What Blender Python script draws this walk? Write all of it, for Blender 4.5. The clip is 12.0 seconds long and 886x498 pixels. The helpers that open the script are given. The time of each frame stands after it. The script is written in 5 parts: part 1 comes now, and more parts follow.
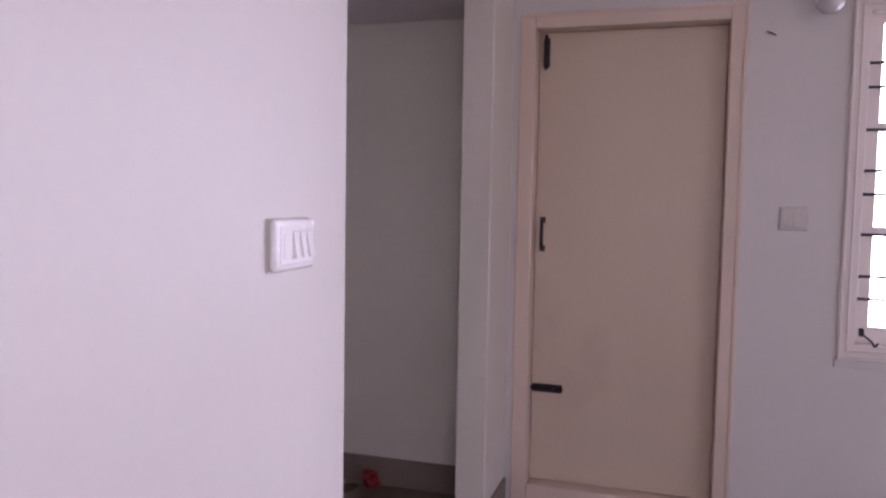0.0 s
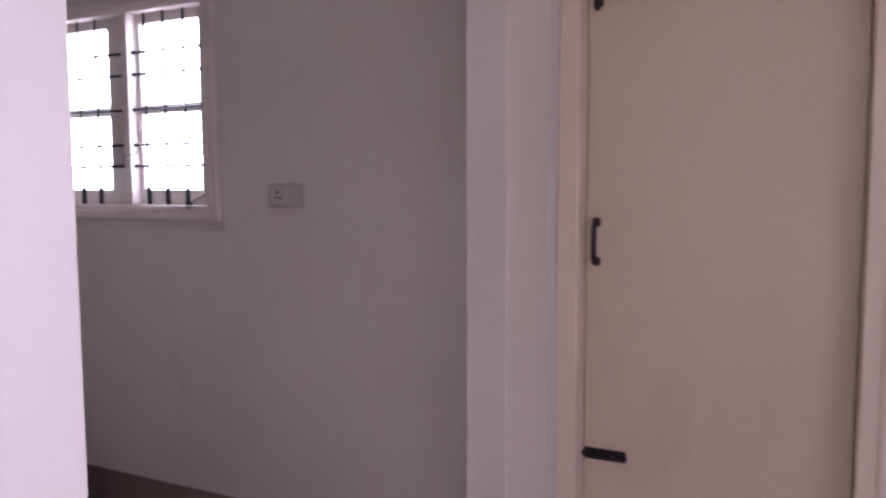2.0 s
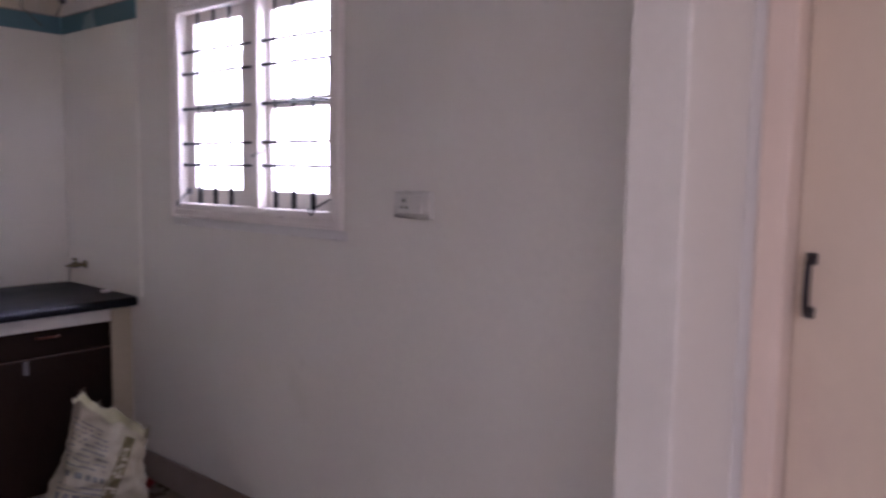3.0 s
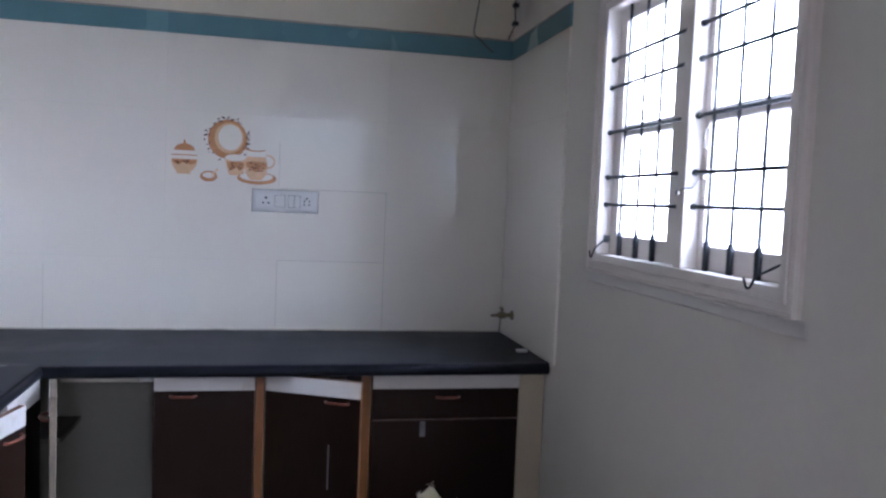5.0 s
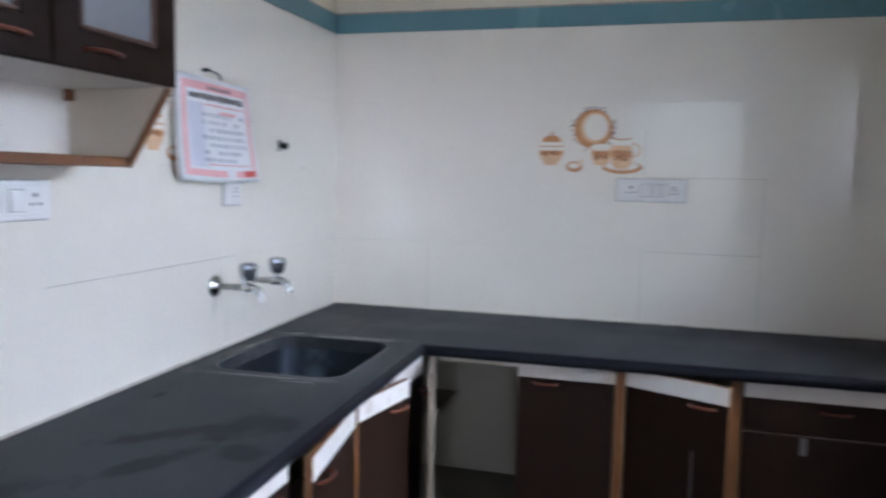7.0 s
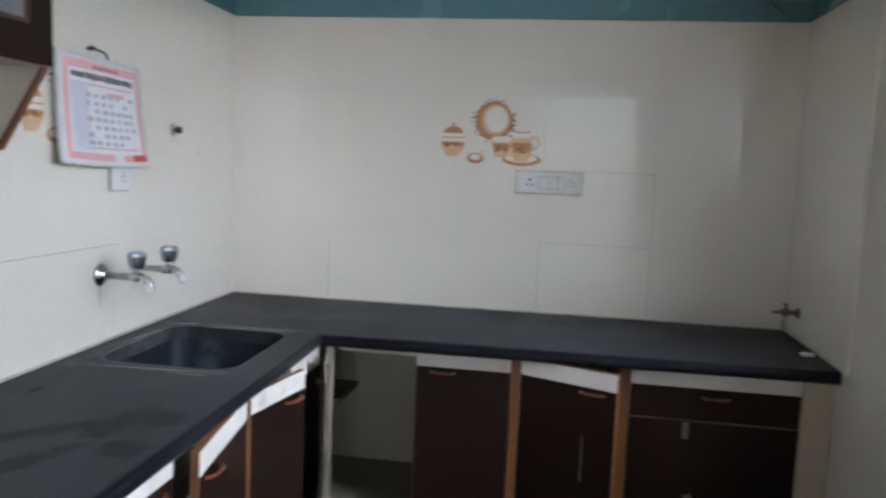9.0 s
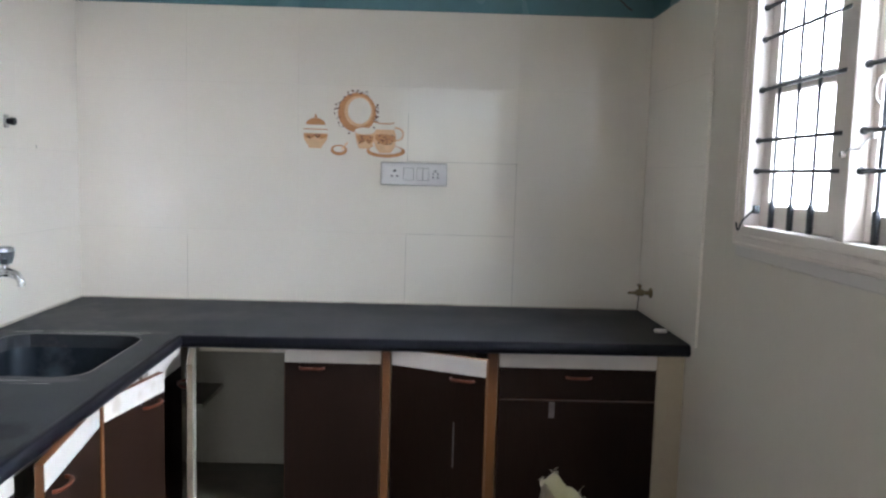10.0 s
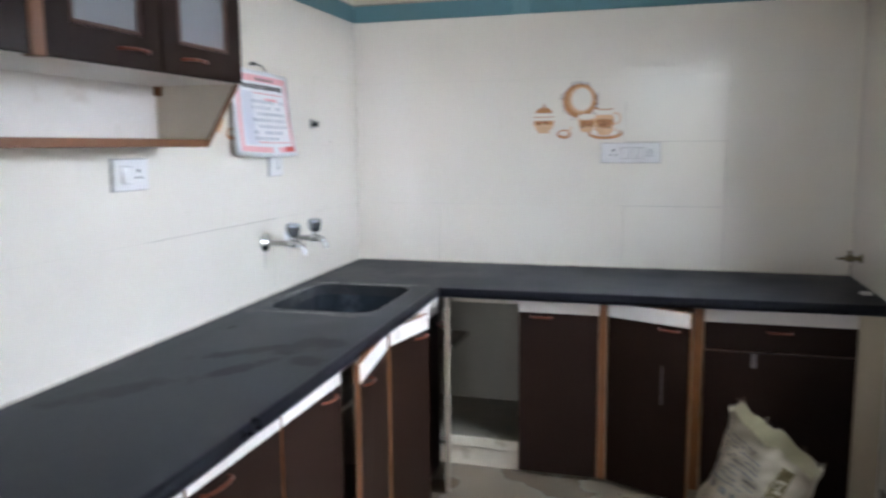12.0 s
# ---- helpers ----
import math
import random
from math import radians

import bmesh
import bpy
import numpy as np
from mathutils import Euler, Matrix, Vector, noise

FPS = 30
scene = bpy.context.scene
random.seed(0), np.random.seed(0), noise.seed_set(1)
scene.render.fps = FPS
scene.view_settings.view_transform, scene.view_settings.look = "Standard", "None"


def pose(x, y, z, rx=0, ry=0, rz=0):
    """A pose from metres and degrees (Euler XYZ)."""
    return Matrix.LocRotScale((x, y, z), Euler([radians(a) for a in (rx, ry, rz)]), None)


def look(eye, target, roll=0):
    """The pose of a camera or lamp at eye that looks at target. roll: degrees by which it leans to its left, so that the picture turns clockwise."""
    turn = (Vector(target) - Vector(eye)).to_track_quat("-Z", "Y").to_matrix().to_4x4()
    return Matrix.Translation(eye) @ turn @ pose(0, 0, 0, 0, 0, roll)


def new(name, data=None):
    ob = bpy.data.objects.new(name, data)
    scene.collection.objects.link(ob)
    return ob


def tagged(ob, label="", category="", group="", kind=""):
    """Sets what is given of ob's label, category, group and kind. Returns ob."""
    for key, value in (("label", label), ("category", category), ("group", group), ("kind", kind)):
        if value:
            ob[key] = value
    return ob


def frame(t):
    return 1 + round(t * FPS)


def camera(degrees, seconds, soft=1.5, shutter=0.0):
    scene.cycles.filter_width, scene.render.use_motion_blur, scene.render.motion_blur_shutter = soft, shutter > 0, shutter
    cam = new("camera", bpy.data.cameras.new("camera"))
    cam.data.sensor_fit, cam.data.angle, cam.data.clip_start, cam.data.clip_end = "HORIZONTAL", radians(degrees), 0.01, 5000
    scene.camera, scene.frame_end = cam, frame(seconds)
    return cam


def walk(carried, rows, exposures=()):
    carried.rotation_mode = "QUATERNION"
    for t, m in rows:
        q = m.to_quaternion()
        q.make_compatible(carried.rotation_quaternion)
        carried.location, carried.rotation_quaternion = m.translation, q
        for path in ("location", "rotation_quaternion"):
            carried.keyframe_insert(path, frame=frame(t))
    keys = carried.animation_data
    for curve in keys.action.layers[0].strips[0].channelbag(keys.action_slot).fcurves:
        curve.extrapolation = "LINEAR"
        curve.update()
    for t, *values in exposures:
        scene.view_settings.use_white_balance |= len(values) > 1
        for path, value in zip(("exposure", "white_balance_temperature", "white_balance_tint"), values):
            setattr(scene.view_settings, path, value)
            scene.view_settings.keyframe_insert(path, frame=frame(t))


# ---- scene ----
cam = camera(60.5, 12.0, soft=2.4, shutter=0.4)
PATH = [
    (0, (-0.78, -3.941, 1.333), (1.126, -3.349, 1.198), 1.0),
    (0.5, (-0.676, -3.986, 1.329), (1.221, -3.368, 1.182), 0.6),
    (1, (-0.414, -3.942, 1.325), (1.478, -3.314, 1.156), 0.3),
    (1.5, (-0.1755, -3.9405, 1.342), (1.712, -3.305, 1.158), 0.3),
    (2, (0.1513, -3.9847, 1.361), (1.9403, -3.1065, 1.192), -0.2),
    (2.5, (0.3884, -3.9517, 1.364), (2.053, -2.8553, 1.189), 0.1),
    (3, (0.631, -3.825, 1.42), (2.162, -2.553, 1.222), 0.9),
    (3.5, (0.874, -3.697, 1.41), (1.947, -2.02, 1.221), 0.8),
    (3.7, (0.952, -3.671, 1.42), (1.873, -1.904, 1.244), 0.7),
    (5.3, (1.436, -3.187, 1.425), (1.745, -1.215, 1.294), 3.0),
    (5.5, (1.465, -3.173, 1.435), (1.693, -1.191, 1.293), 3.3),
    (6, (1.473, -3.164, 1.413), (1.507, -1.169, 1.271), 2.8),
    (6.5, (1.443, -3.169, 1.433), (1.26, -1.184, 1.265), 1.9),
    (7, (1.389, -3.173, 1.435), (0.856, -1.255, 1.248), 1.2),
    (7.2, (1.377, -3.184, 1.429), (0.715, -1.306, 1.241), 1.0),
    (8.8, (1.406, -3.18, 1.427), (0.99, -1.234, 1.231), 2.5),
    (9, (1.427, -3.164, 1.443), (1.125, -1.199, 1.232), 2.4),
    (9.5, (1.449, -3.159, 1.413), (1.382, -1.17, 1.216), 2.0),
    (10, (1.438, -3.148, 1.409), (1.476, -1.158, 1.21), 1.6),
    (10.5, (1.416, -3.204, 1.408), (1.436, -1.216, 1.194), 1.1),
    (11, (1.427, -3.357, 1.398), (1.432, -1.371, 1.17), 0.1),
    (11.2, (1.459, -3.456, 1.401), (1.378, -1.472, 1.16), -0.2),
    (11.5, (1.529, -3.568, 1.396), (1.329, -1.595, 1.137), -0.0),
    (12, (1.517, -3.674, 1.441), (0.967, -1.77, 1.172), -0.5),
]
EXPO = [(0, -0.24, 6000, 44), (1.5, -0.13, 6050, 44), (2.5, 0.19, 6020, 46), (3, 0.30, 5920, 41), (3.7, 0.34, 5520, 29), (5.5, 0.13, 5350, 22), (7, 0.34, 5580, 17), (9, 0.23, 5900, 14), (10.5, 0.58, 6080, 15), (12, 0.66, 5920, 15)]
walk(cam, [(t, look(eye, target, roll)) for t, eye, target, roll in PATH], EXPO)

# ---- world and light ----
FLOOR = 0.04
CEIL = 2.8
world = bpy.data.worlds.new("sky")
scene.world = world
world.use_nodes = True
wn = world.node_tree
sky = wn.nodes.new("ShaderNodeTexSky")
sky.sky_type, sky.sun_disc = "NISHITA", False
sky.sun_elevation, sky.sun_rotation = radians(58), radians(307)
wn.links.new(sky.outputs[0], wn.nodes["Background"].inputs[0])
wn.nodes["Background"].inputs[1].default_value = 0.15
sun = new("sun", bpy.data.lights.new("sun", "SUN"))
sun.data.energy, sun.data.angle, sun.data.color = 1.0, radians(12), (1, 0.95, 0.88)
sun.matrix_world = look((-8, 6, 16), (0, 0, 0))


def sky_lamp(eye, target, w, h, watts, col, spread=150):
    """A daylight panel at a window or in an added, unseen wall opening."""
    data = bpy.data.lights.new("daylight_panel", "AREA")
    data.shape, data.size, data.size_y, data.energy, data.color, data.spread = "RECTANGLE", w, h, watts, col, radians(spread)
    ob = new("daylight_panel", data)
    ob.matrix_world = look(eye, target)
    return ob


DAY = (0.80, 0.92, 1.0)
GROUND_DAY = (1.0, 0.96, 0.86)   # daylight mixed with light thrown up from sunlit ground
HALL_DAY = (0.96, 0.93, 0.88)
sky_lamp((3.15, -1.475, 2.62), (0.9, -1.475, 1.0), 3.40, 1.70, 800, DAY)
sky_lamp((2.432, -1.475, 1.66), (0, -1.475, 1.66), 0.96, 0.81, 6, GROUND_DAY, 175)
sky_lamp((3.0, -5.13, 1.65), (0, -4.6, 0.9), 2.60, 1.80, 45, HALL_DAY)
sky_lamp((1.70, -6.94, 1.35), (1.70, -3.6, 1.35), 1.18, 2.40, 5.2, HALL_DAY, 175)
# added fill from an unseen south opening, lifts hall and kitchen walls
sky_lamp((-1.2, -6.94, 1.35), (0.6, -3.6, 0.6), 2.40, 2.10, 22, HALL_DAY)
# added side fill from an unseen west opening, lifts the door wall
sky_lamp((-3.14, -4.60, 1.30), (0, -4.60, 1.20), 1.10, 1.96, 16, HALL_DAY, 170)


# ---- materials ----
def mat(name, col, rough=0.5, metal=0.0, var=0.06, big=2.5, fine=60.0, bump=0.05, dist=0.002, spots=None, spot_scale=6.0, spot_at=0.62, coat=0.0, stretch=(1, 1, 1), rvar=0.08, per=0.0, spec=0.5, coat_rough=0.08, ripple=0.0, smudges=(), coat_ior=1.5):
    m = bpy.data.materials.new(name)
    m.use_nodes = True
    n, l = m.node_tree.nodes, m.node_tree.links
    b = n["Principled BSDF"]
    co = n.new("ShaderNodeTexCoord")
    mp = n.new("ShaderNodeMapping")
    mp.inputs["Scale"].default_value = stretch
    l.new(co.outputs["Object"], mp.inputs[0])
    info = n.new("ShaderNodeObjectInfo")
    rnd = n.new("ShaderNodeMath")
    rnd.operation, rnd.inputs[1].default_value = "MULTIPLY", 37.0
    l.new(info.outputs["Random"], rnd.inputs[0])

    def noise_tex(scale, detail):
        t = n.new("ShaderNodeTexNoise")
        t.noise_dimensions = "4D"
        t.inputs["Scale"].default_value, t.inputs["Detail"].default_value = scale, detail
        l.new(mp.outputs[0], t.inputs["Vector"])
        l.new(rnd.outputs[0], t.inputs["W"])
        return t

    def ramp(src, a, z, lo, hi):
        r = n.new("ShaderNodeMapRange")
        r.inputs[1].default_value, r.inputs[2].default_value = a, z
        r.inputs[3].default_value, r.inputs[4].default_value = lo, hi
        l.new(src, r.inputs[0])
        return r.outputs[0]

    def mix(f, a, c):
        x = n.new("ShaderNodeMix")
        x.data_type = "RGBA"
        for s, v in ((x.inputs[0], f), (x.inputs[6], a), (x.inputs[7], c)):
            if isinstance(v, bpy.types.NodeSocket):
                l.new(v, s)
            else:
                s.default_value = v if not isinstance(v, tuple) else (*v, 1)
        return x.outputs[2]

    n1, n2 = noise_tex(big, 4), noise_tex(fine, 3)
    lo, hi = tuple(c * (1 - var) for c in col), tuple(min(1, c * (1 + var)) for c in col)
    c = mix(ramp(n1.outputs[0], 0.3, 0.7, 0, 1), lo, hi)
    c = mix(ramp(n2.outputs[0], 0.35, 0.75, 0, 0.5), c, tuple(x * (1 - var * 1.2) for x in col))
    if spots:
        n3 = noise_tex(spot_scale, 5)
        c = mix(ramp(n3.outputs[0], spot_at, spot_at + 0.12, 0, 0.8), c, spots)
    if per:
        h = n.new("ShaderNodeHueSaturation")
        l.new(ramp(info.outputs["Random"], 0, 1, 1 - per, 1 + per), h.inputs["Value"])
        l.new(c, h.inputs["Color"])
        c = h.outputs[0]
    for px, py, rx, ry, turn, colour, most in smudges:
        g = n.new("ShaderNodeNewGeometry")
        k = n.new("ShaderNodeMapping")
        k.vector_type = "TEXTURE"
        k.inputs["Location"].default_value, k.inputs["Rotation"].default_value = (px, py, 0), (0, 0, radians(turn))
        k.inputs["Scale"].default_value = (rx, ry, 1e3)
        l.new(g.outputs["Position"], k.inputs[0])
        d = n.new("ShaderNodeVectorMath")
        d.operation = "LENGTH"
        l.new(k.outputs[0], d.inputs[0])
        rag = noise_tex(22, 4)
        a = n.new("ShaderNodeMath")
        a.operation, a.inputs[2].default_value = "MULTIPLY_ADD", -1.0
        a.inputs[1].default_value = 2.0
        l.new(rag.outputs[0], a.inputs[0])
        e = n.new("ShaderNodeMath")
        e.operation = "ADD"
        l.new(d.outputs["Value"], e.inputs[0])
        l.new(a.outputs[0], e.inputs[1])
        c = mix(ramp(e.outputs[0], 0.45, 1.05, most, 0), c, colour)
    l.new(c, b.inputs["Base Color"])
    l.new(ramp(n1.outputs[0], 0.3, 0.7, max(0.02, rough - rvar), rough + rvar), b.inputs["Roughness"])
    b.inputs["Metallic"].default_value = metal
    b.inputs["Specular IOR Level"].default_value = spec
    b.inputs["Coat Weight"].default_value = coat
    b.inputs["Coat Roughness"].default_value = coat_rough
    b.inputs["Coat IOR"].default_value = coat_ior
    if bump:
        bp = n.new("ShaderNodeBump")
        bp.inputs["Strength"].default_value, bp.inputs["Distance"].default_value = bump, dist
        l.new(n2.outputs[0], bp.inputs["Height"])
        l.new(bp.outputs[0], b.inputs["Normal"])
        if ripple:
            sw = n.new("ShaderNodeMapping")
            sw.inputs["Scale"].default_value = (1, 1, 0.07)
            l.new(co.outputs["Object"], sw.inputs[0])
            nr = noise_tex(9, 1)
            l.new(sw.outputs[0], nr.inputs["Vector"])
            b2 = n.new("ShaderNodeBump")
            b2.inputs["Strength"].default_value, b2.inputs["Distance"].default_value = ripple, 0.004
            l.new(nr.outputs[0], b2.inputs["Height"])
            l.new(b2.outputs[0], bp.inputs["Normal"])
            l.new(b2.outputs[0], b.inputs["Coat Normal"])
    return m


PLASTER = mat("white_wall_paint", (0.62, 0.588, 0.55), 0.45, var=0.03, big=1.3, fine=45, bump=0.10, dist=0.003, spots=(0.55, 0.51, 0.46), spot_scale=2.2, spot_at=0.66)
# white wall paint with the tiles' warm bounce light put into its colour
WARM_WALL = mat("bounce_warmed_wall_paint", (0.66, 0.615, 0.54), 0.5, var=0.04, big=1.6, fine=45, bump=0.12, dist=0.003, spots=(0.54, 0.49, 0.41), spot_scale=2.6, spot_at=0.64)
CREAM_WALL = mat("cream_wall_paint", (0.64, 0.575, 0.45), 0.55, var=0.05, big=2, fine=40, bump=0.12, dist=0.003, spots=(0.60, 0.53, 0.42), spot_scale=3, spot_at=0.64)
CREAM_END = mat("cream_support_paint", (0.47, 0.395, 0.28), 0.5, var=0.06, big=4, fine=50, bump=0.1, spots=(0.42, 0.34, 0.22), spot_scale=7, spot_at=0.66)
TILE = mat("glazed_cream_tile", (0.78, 0.725, 0.63), 0.44, var=0.012, big=3, fine=6, bump=0.012, dist=0.004, rvar=0.006, per=0.008, coat=1.0, coat_rough=0.095, spec=0.8, ripple=0.26, coat_ior=1.7)
TEAL = mat("teal_border_tile", (0.125, 0.245, 0.275), 0.25, var=0.04, big=1.5, fine=60, bump=0.03)
GROUT = mat("grey_cement", (0.33, 0.29, 0.25), 0.9, var=0.2, big=8, fine=80, bump=0.4, dist=0.004)
WIPED, DUSTY = (0.004, 0.0045, 0.0055), (0.085, 0.082, 0.078)
SMUDGES = (
    (0.36, -1.68, 0.21, 0.040, 38, WIPED, 0.85), (0.40, -1.86, 0.17, 0.034, 62, WIPED, 0.7), (0.44, -1.66, 0.055, 0.075, 20, WIPED, 0.9),
    (0.47, -1.56, 0.070, 0.110, 5, WIPED, 0.85), (0.56, -1.75, 0.060, 0.070, 30, WIPED, 0.8), (0.55, -1.58, 0.050, 0.080, -10, WIPED, 0.75),
    (0.20, -2.10, 0.20, 0.050, 50, WIPED, 0.6), (0.13, -1.455, 0.014, 0.034, 0, WIPED, 0.9),
    (0.28, -0.645, 0.32, 0.035, 2, DUSTY, 0.7), (0.15, -0.40, 0.17, 0.28, 20, DUSTY, 0.45), (0.06, -0.90, 0.045, 0.36, 0, DUSTY, 0.55),
    (0.30, -1.20, 0.28, 0.022, 3, DUSTY, 0.6), (0.62, -0.35, 0.30, 0.10, 10, DUSTY, 0.25), (1.5, -0.30, 0.50, 0.10, 4, DUSTY, 0.12))
GRANITE = mat("dusty_black_granite", (0.031, 0.033, 0.036), 0.5, var=0.3, big=4, fine=220, bump=0.02, dist=0.0006, spots=(0.036, 0.037, 0.038), spot_scale=3.2, spot_at=0.56, rvar=0.08, coat=0.07, coat_rough=0.12, spec=0.05, smudges=SMUDGES)
DUST = mat("pale_cement_dust", (0.34, 0.325, 0.30), 0.8, var=0.4, big=25, fine=90, bump=0.1)
SEAL = mat("dusty_sealant", (0.15, 0.14, 0.13), 0.7, var=0.4, big=12, fine=90, bump=0.1)
LEDGE = mat("grubby_cream_board", (0.52, 0.46, 0.36), 0.55, var=0.15, big=6, fine=60, bump=0.1, spots=(0.26, 0.20, 0.14), spot_scale=9, spot_at=0.60)
WORN_EDGE = mat("worn_pale_door_edge", (0.17, 0.13, 0.09), 0.6, var=0.3, big=10, fine=70, bump=0.15, spots=(0.10, 0.07, 0.05), spot_scale=14, spot_at=0.6)
GROUT_LINE = mat("dirty_tile_joint", (0.40, 0.36, 0.30), 0.8, var=0.3, big=9, fine=80, bump=0.1)
KNOB = mat("dull_chrome_knob", (0.34, 0.36, 0.39), 0.24, 0.85, var=0.2, big=18, fine=90, bump=0.03)
GRIME = mat("grey_tile_grime", (0.44, 0.42, 0.38), 0.5, var=0.2, big=30, fine=120, bump=0.02)
JOINT = mat("grubby_white_cement", (0.50, 0.45, 0.38), 0.8, var=0.2, big=14, fine=90, bump=0.3, spots=(0.25, 0.20, 0.15), spot_scale=9, spot_at=0.58)
GRANITE_EDGE = mat("polished_black_granite", (0.006, 0.006, 0.009), 0.34, var=0.3, big=8, fine=260, bump=0.01, dist=0.0006, spec=0.18)
# near-black steel; the bluish patches paint in hazy window reflections
STEEL_DARK = mat("sink_steel_painted_haze", (0.016, 0.021, 0.028), 0.52, 0.5, var=0.3, big=5, fine=50, bump=0.04, spots=(0.10, 0.125, 0.15), spot_scale=5, spot_at=0.60, spec=0.25)
CHROME = mat("chrome", (0.66, 0.67, 0.68), 0.24, 1.0, var=0.15, big=14, fine=90, bump=0.02, spots=(0.33, 0.30, 0.26), spot_scale=30, spot_at=0.58)
PIPE = mat("tarnished_steel", (0.36, 0.34, 0.31), 0.4, 0.9, var=0.25, big=20, fine=90, bump=0.08)
BRASS = mat("aged_brass", (0.21, 0.17, 0.10), 0.42, 0.85, var=0.25, big=25, fine=120, bump=0.08)
LAMINATE = mat("dark_brown_laminate", (0.0145, 0.0070, 0.0046), 0.42, var=0.22, big=3, fine=110, bump=0.05, dist=0.001, stretch=(1, 1, 0.12), spots=(0.03, 0.02, 0.017), spot_scale=7, spot_at=0.68, spec=0.10)
STRIP = mat("white_laminate", (0.67, 0.625, 0.575), 0.38, var=0.05, big=7, fine=60, bump=0.03, spots=(0.52, 0.45, 0.38), spot_scale=11, spot_at=0.62)
PLY = mat("orange_brown_wood_edge", (0.165, 0.061, 0.016), 0.5, var=0.25, big=5, fine=90, bump=0.12, stretch=(1, 1, 0.15), spots=(0.11, 0.045, 0.016), spot_scale=12, spot_at=0.62)
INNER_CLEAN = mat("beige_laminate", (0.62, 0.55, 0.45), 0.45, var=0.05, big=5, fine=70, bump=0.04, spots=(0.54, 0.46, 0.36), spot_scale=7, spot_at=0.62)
# cream board darkened: shade inside the base units is put into its colour
INNER = mat("shade_darkened_board", (0.245, 0.225, 0.175), 0.6, var=0.1, big=3, fine=70, bump=0.08, spots=(0.16, 0.13, 0.10), spot_scale=5, spot_at=0.62)
INNER_DARK = mat("dark_shelf_board", (0.20, 0.175, 0.13), 0.7, var=0.25, big=6, fine=70, bump=0.1)
COPPER = mat("copper_pull", (0.15, 0.045, 0.022), 0.4, 0.6, var=0.2, big=30, fine=150, bump=0.04)
WINDOW_PAINT = mat("cream_window_paint", (0.76, 0.69, 0.63), 0.4, var=0.06, big=5, fine=60, bump=0.12, stretch=(1, 1, 0.4), spots=(0.52, 0.42, 0.37), spot_scale=14, spot_at=0.66)
DOOR_FRAME = mat("pink_cream_frame_paint", (0.66, 0.53, 0.43), 0.45, var=0.06, big=4, fine=60, bump=0.12, stretch=(1, 1, 0.3), spots=(0.50, 0.36, 0.28), spot_scale=9, spot_at=0.66)
DOOR_PAINT = mat("cream_door_paint", (0.60, 0.485, 0.365), 0.42, var=0.05, big=1.6, fine=50, bump=0.06, stretch=(1, 1, 0.5), spots=(0.50, 0.38, 0.31), spot_scale=2.5, spot_at=0.62)
IRON = mat("black_iron", (0.018, 0.02, 0.024), 0.45, 0.4, var=0.3, big=20, fine=150, bump=0.1)
BLACK_METAL = mat("black_bolt_metal", (0.02, 0.015, 0.018), 0.35, 0.5, var=0.3, big=25, fine=150, bump=0.05)
PLASTIC = mat("white_switch_plastic", (0.80, 0.785, 0.77), 0.22, var=0.03, big=12, fine=90, bump=0.01)
PLASTIC_OLD = mat("ivory_switch_plastic", (0.54, 0.51, 0.455), 0.3, var=0.05, big=12, fine=90, bump=0.02)
GAP = mat("shadow_grey_plastic", (0.24, 0.225, 0.21), 0.6, var=0.1, big=12, fine=90, bump=0.02)
HOLE = mat("dark_socket_hole", (0.02, 0.02, 0.02), 0.7, var=0.2, bump=0)
FLOOR_TILE = mat("beige_floor_tile", (0.150, 0.116, 0.080), 0.30, var=0.1, big=4, fine=130, bump=0.03, spots=(0.146, 0.112, 0.077), spot_scale=3, spot_at=0.60)
SKIRT = mat("brown_skirting_tile", (0.22, 0.165, 0.135), 0.4, var=0.14, big=6, fine=80, bump=0.06)
CONCRETE = mat("painted_slab", (0.66, 0.62, 0.62), 0.7, var=0.06, big=2, fine=40, bump=0.15, dist=0.003)
SACK = mat("woven_plastic_sack", (0.285, 0.24, 0.172), 0.5, var=0.12, big=9, fine=240, bump=0.5, dist=0.0015, spots=(0.34, 0.285, 0.20), spot_scale=8, spot_at=0.64)
SACK_IN = mat("yellowed_sack_lining", (0.30, 0.265, 0.16), 0.5, var=0.15, big=12, fine=160, bump=0.3)
INK = mat("faded_black_print", (0.12, 0.115, 0.11), 0.6, var=0.4, big=30, fine=160, bump=0)
OLIVE = mat("olive_print", (0.10, 0.076, 0.024), 0.55, var=0.25, big=20, fine=120, bump=0)
PAPER = mat("calendar_paper", (0.80, 0.79, 0.80), 0.5, var=0.03, big=6, fine=60, bump=0.03)
PINK = mat("pink_print", (0.80, 0.43, 0.44), 0.5, var=0.08, big=10, fine=90, bump=0)
REDP = mat("red_print", (0.62, 0.08, 0.06), 0.5, var=0.1, big=10, fine=90, bump=0)
GREYP = mat("grey_print", (0.46, 0.47, 0.52), 0.5, var=0.15, big=20, fine=90, bump=0)
SCUFF = mat("pale_scuff", (0.10, 0.09, 0.085), 0.6, var=0.4, big=40, fine=160, bump=0)
GREYL = mat("pale_lilac_print", (0.66, 0.66, 0.72), 0.5, var=0.05, big=20, fine=90, bump=0)
RED_WRAP = mat("red_wrapper_foil", (0.22, 0.012, 0.012), 0.3, var=0.3, big=25, fine=90, bump=0.2)
WHITE_WRAP = mat("white_crumpled_plastic", (0.70, 0.68, 0.66), 0.35, var=0.1, big=25, fine=90, bump=0.2)
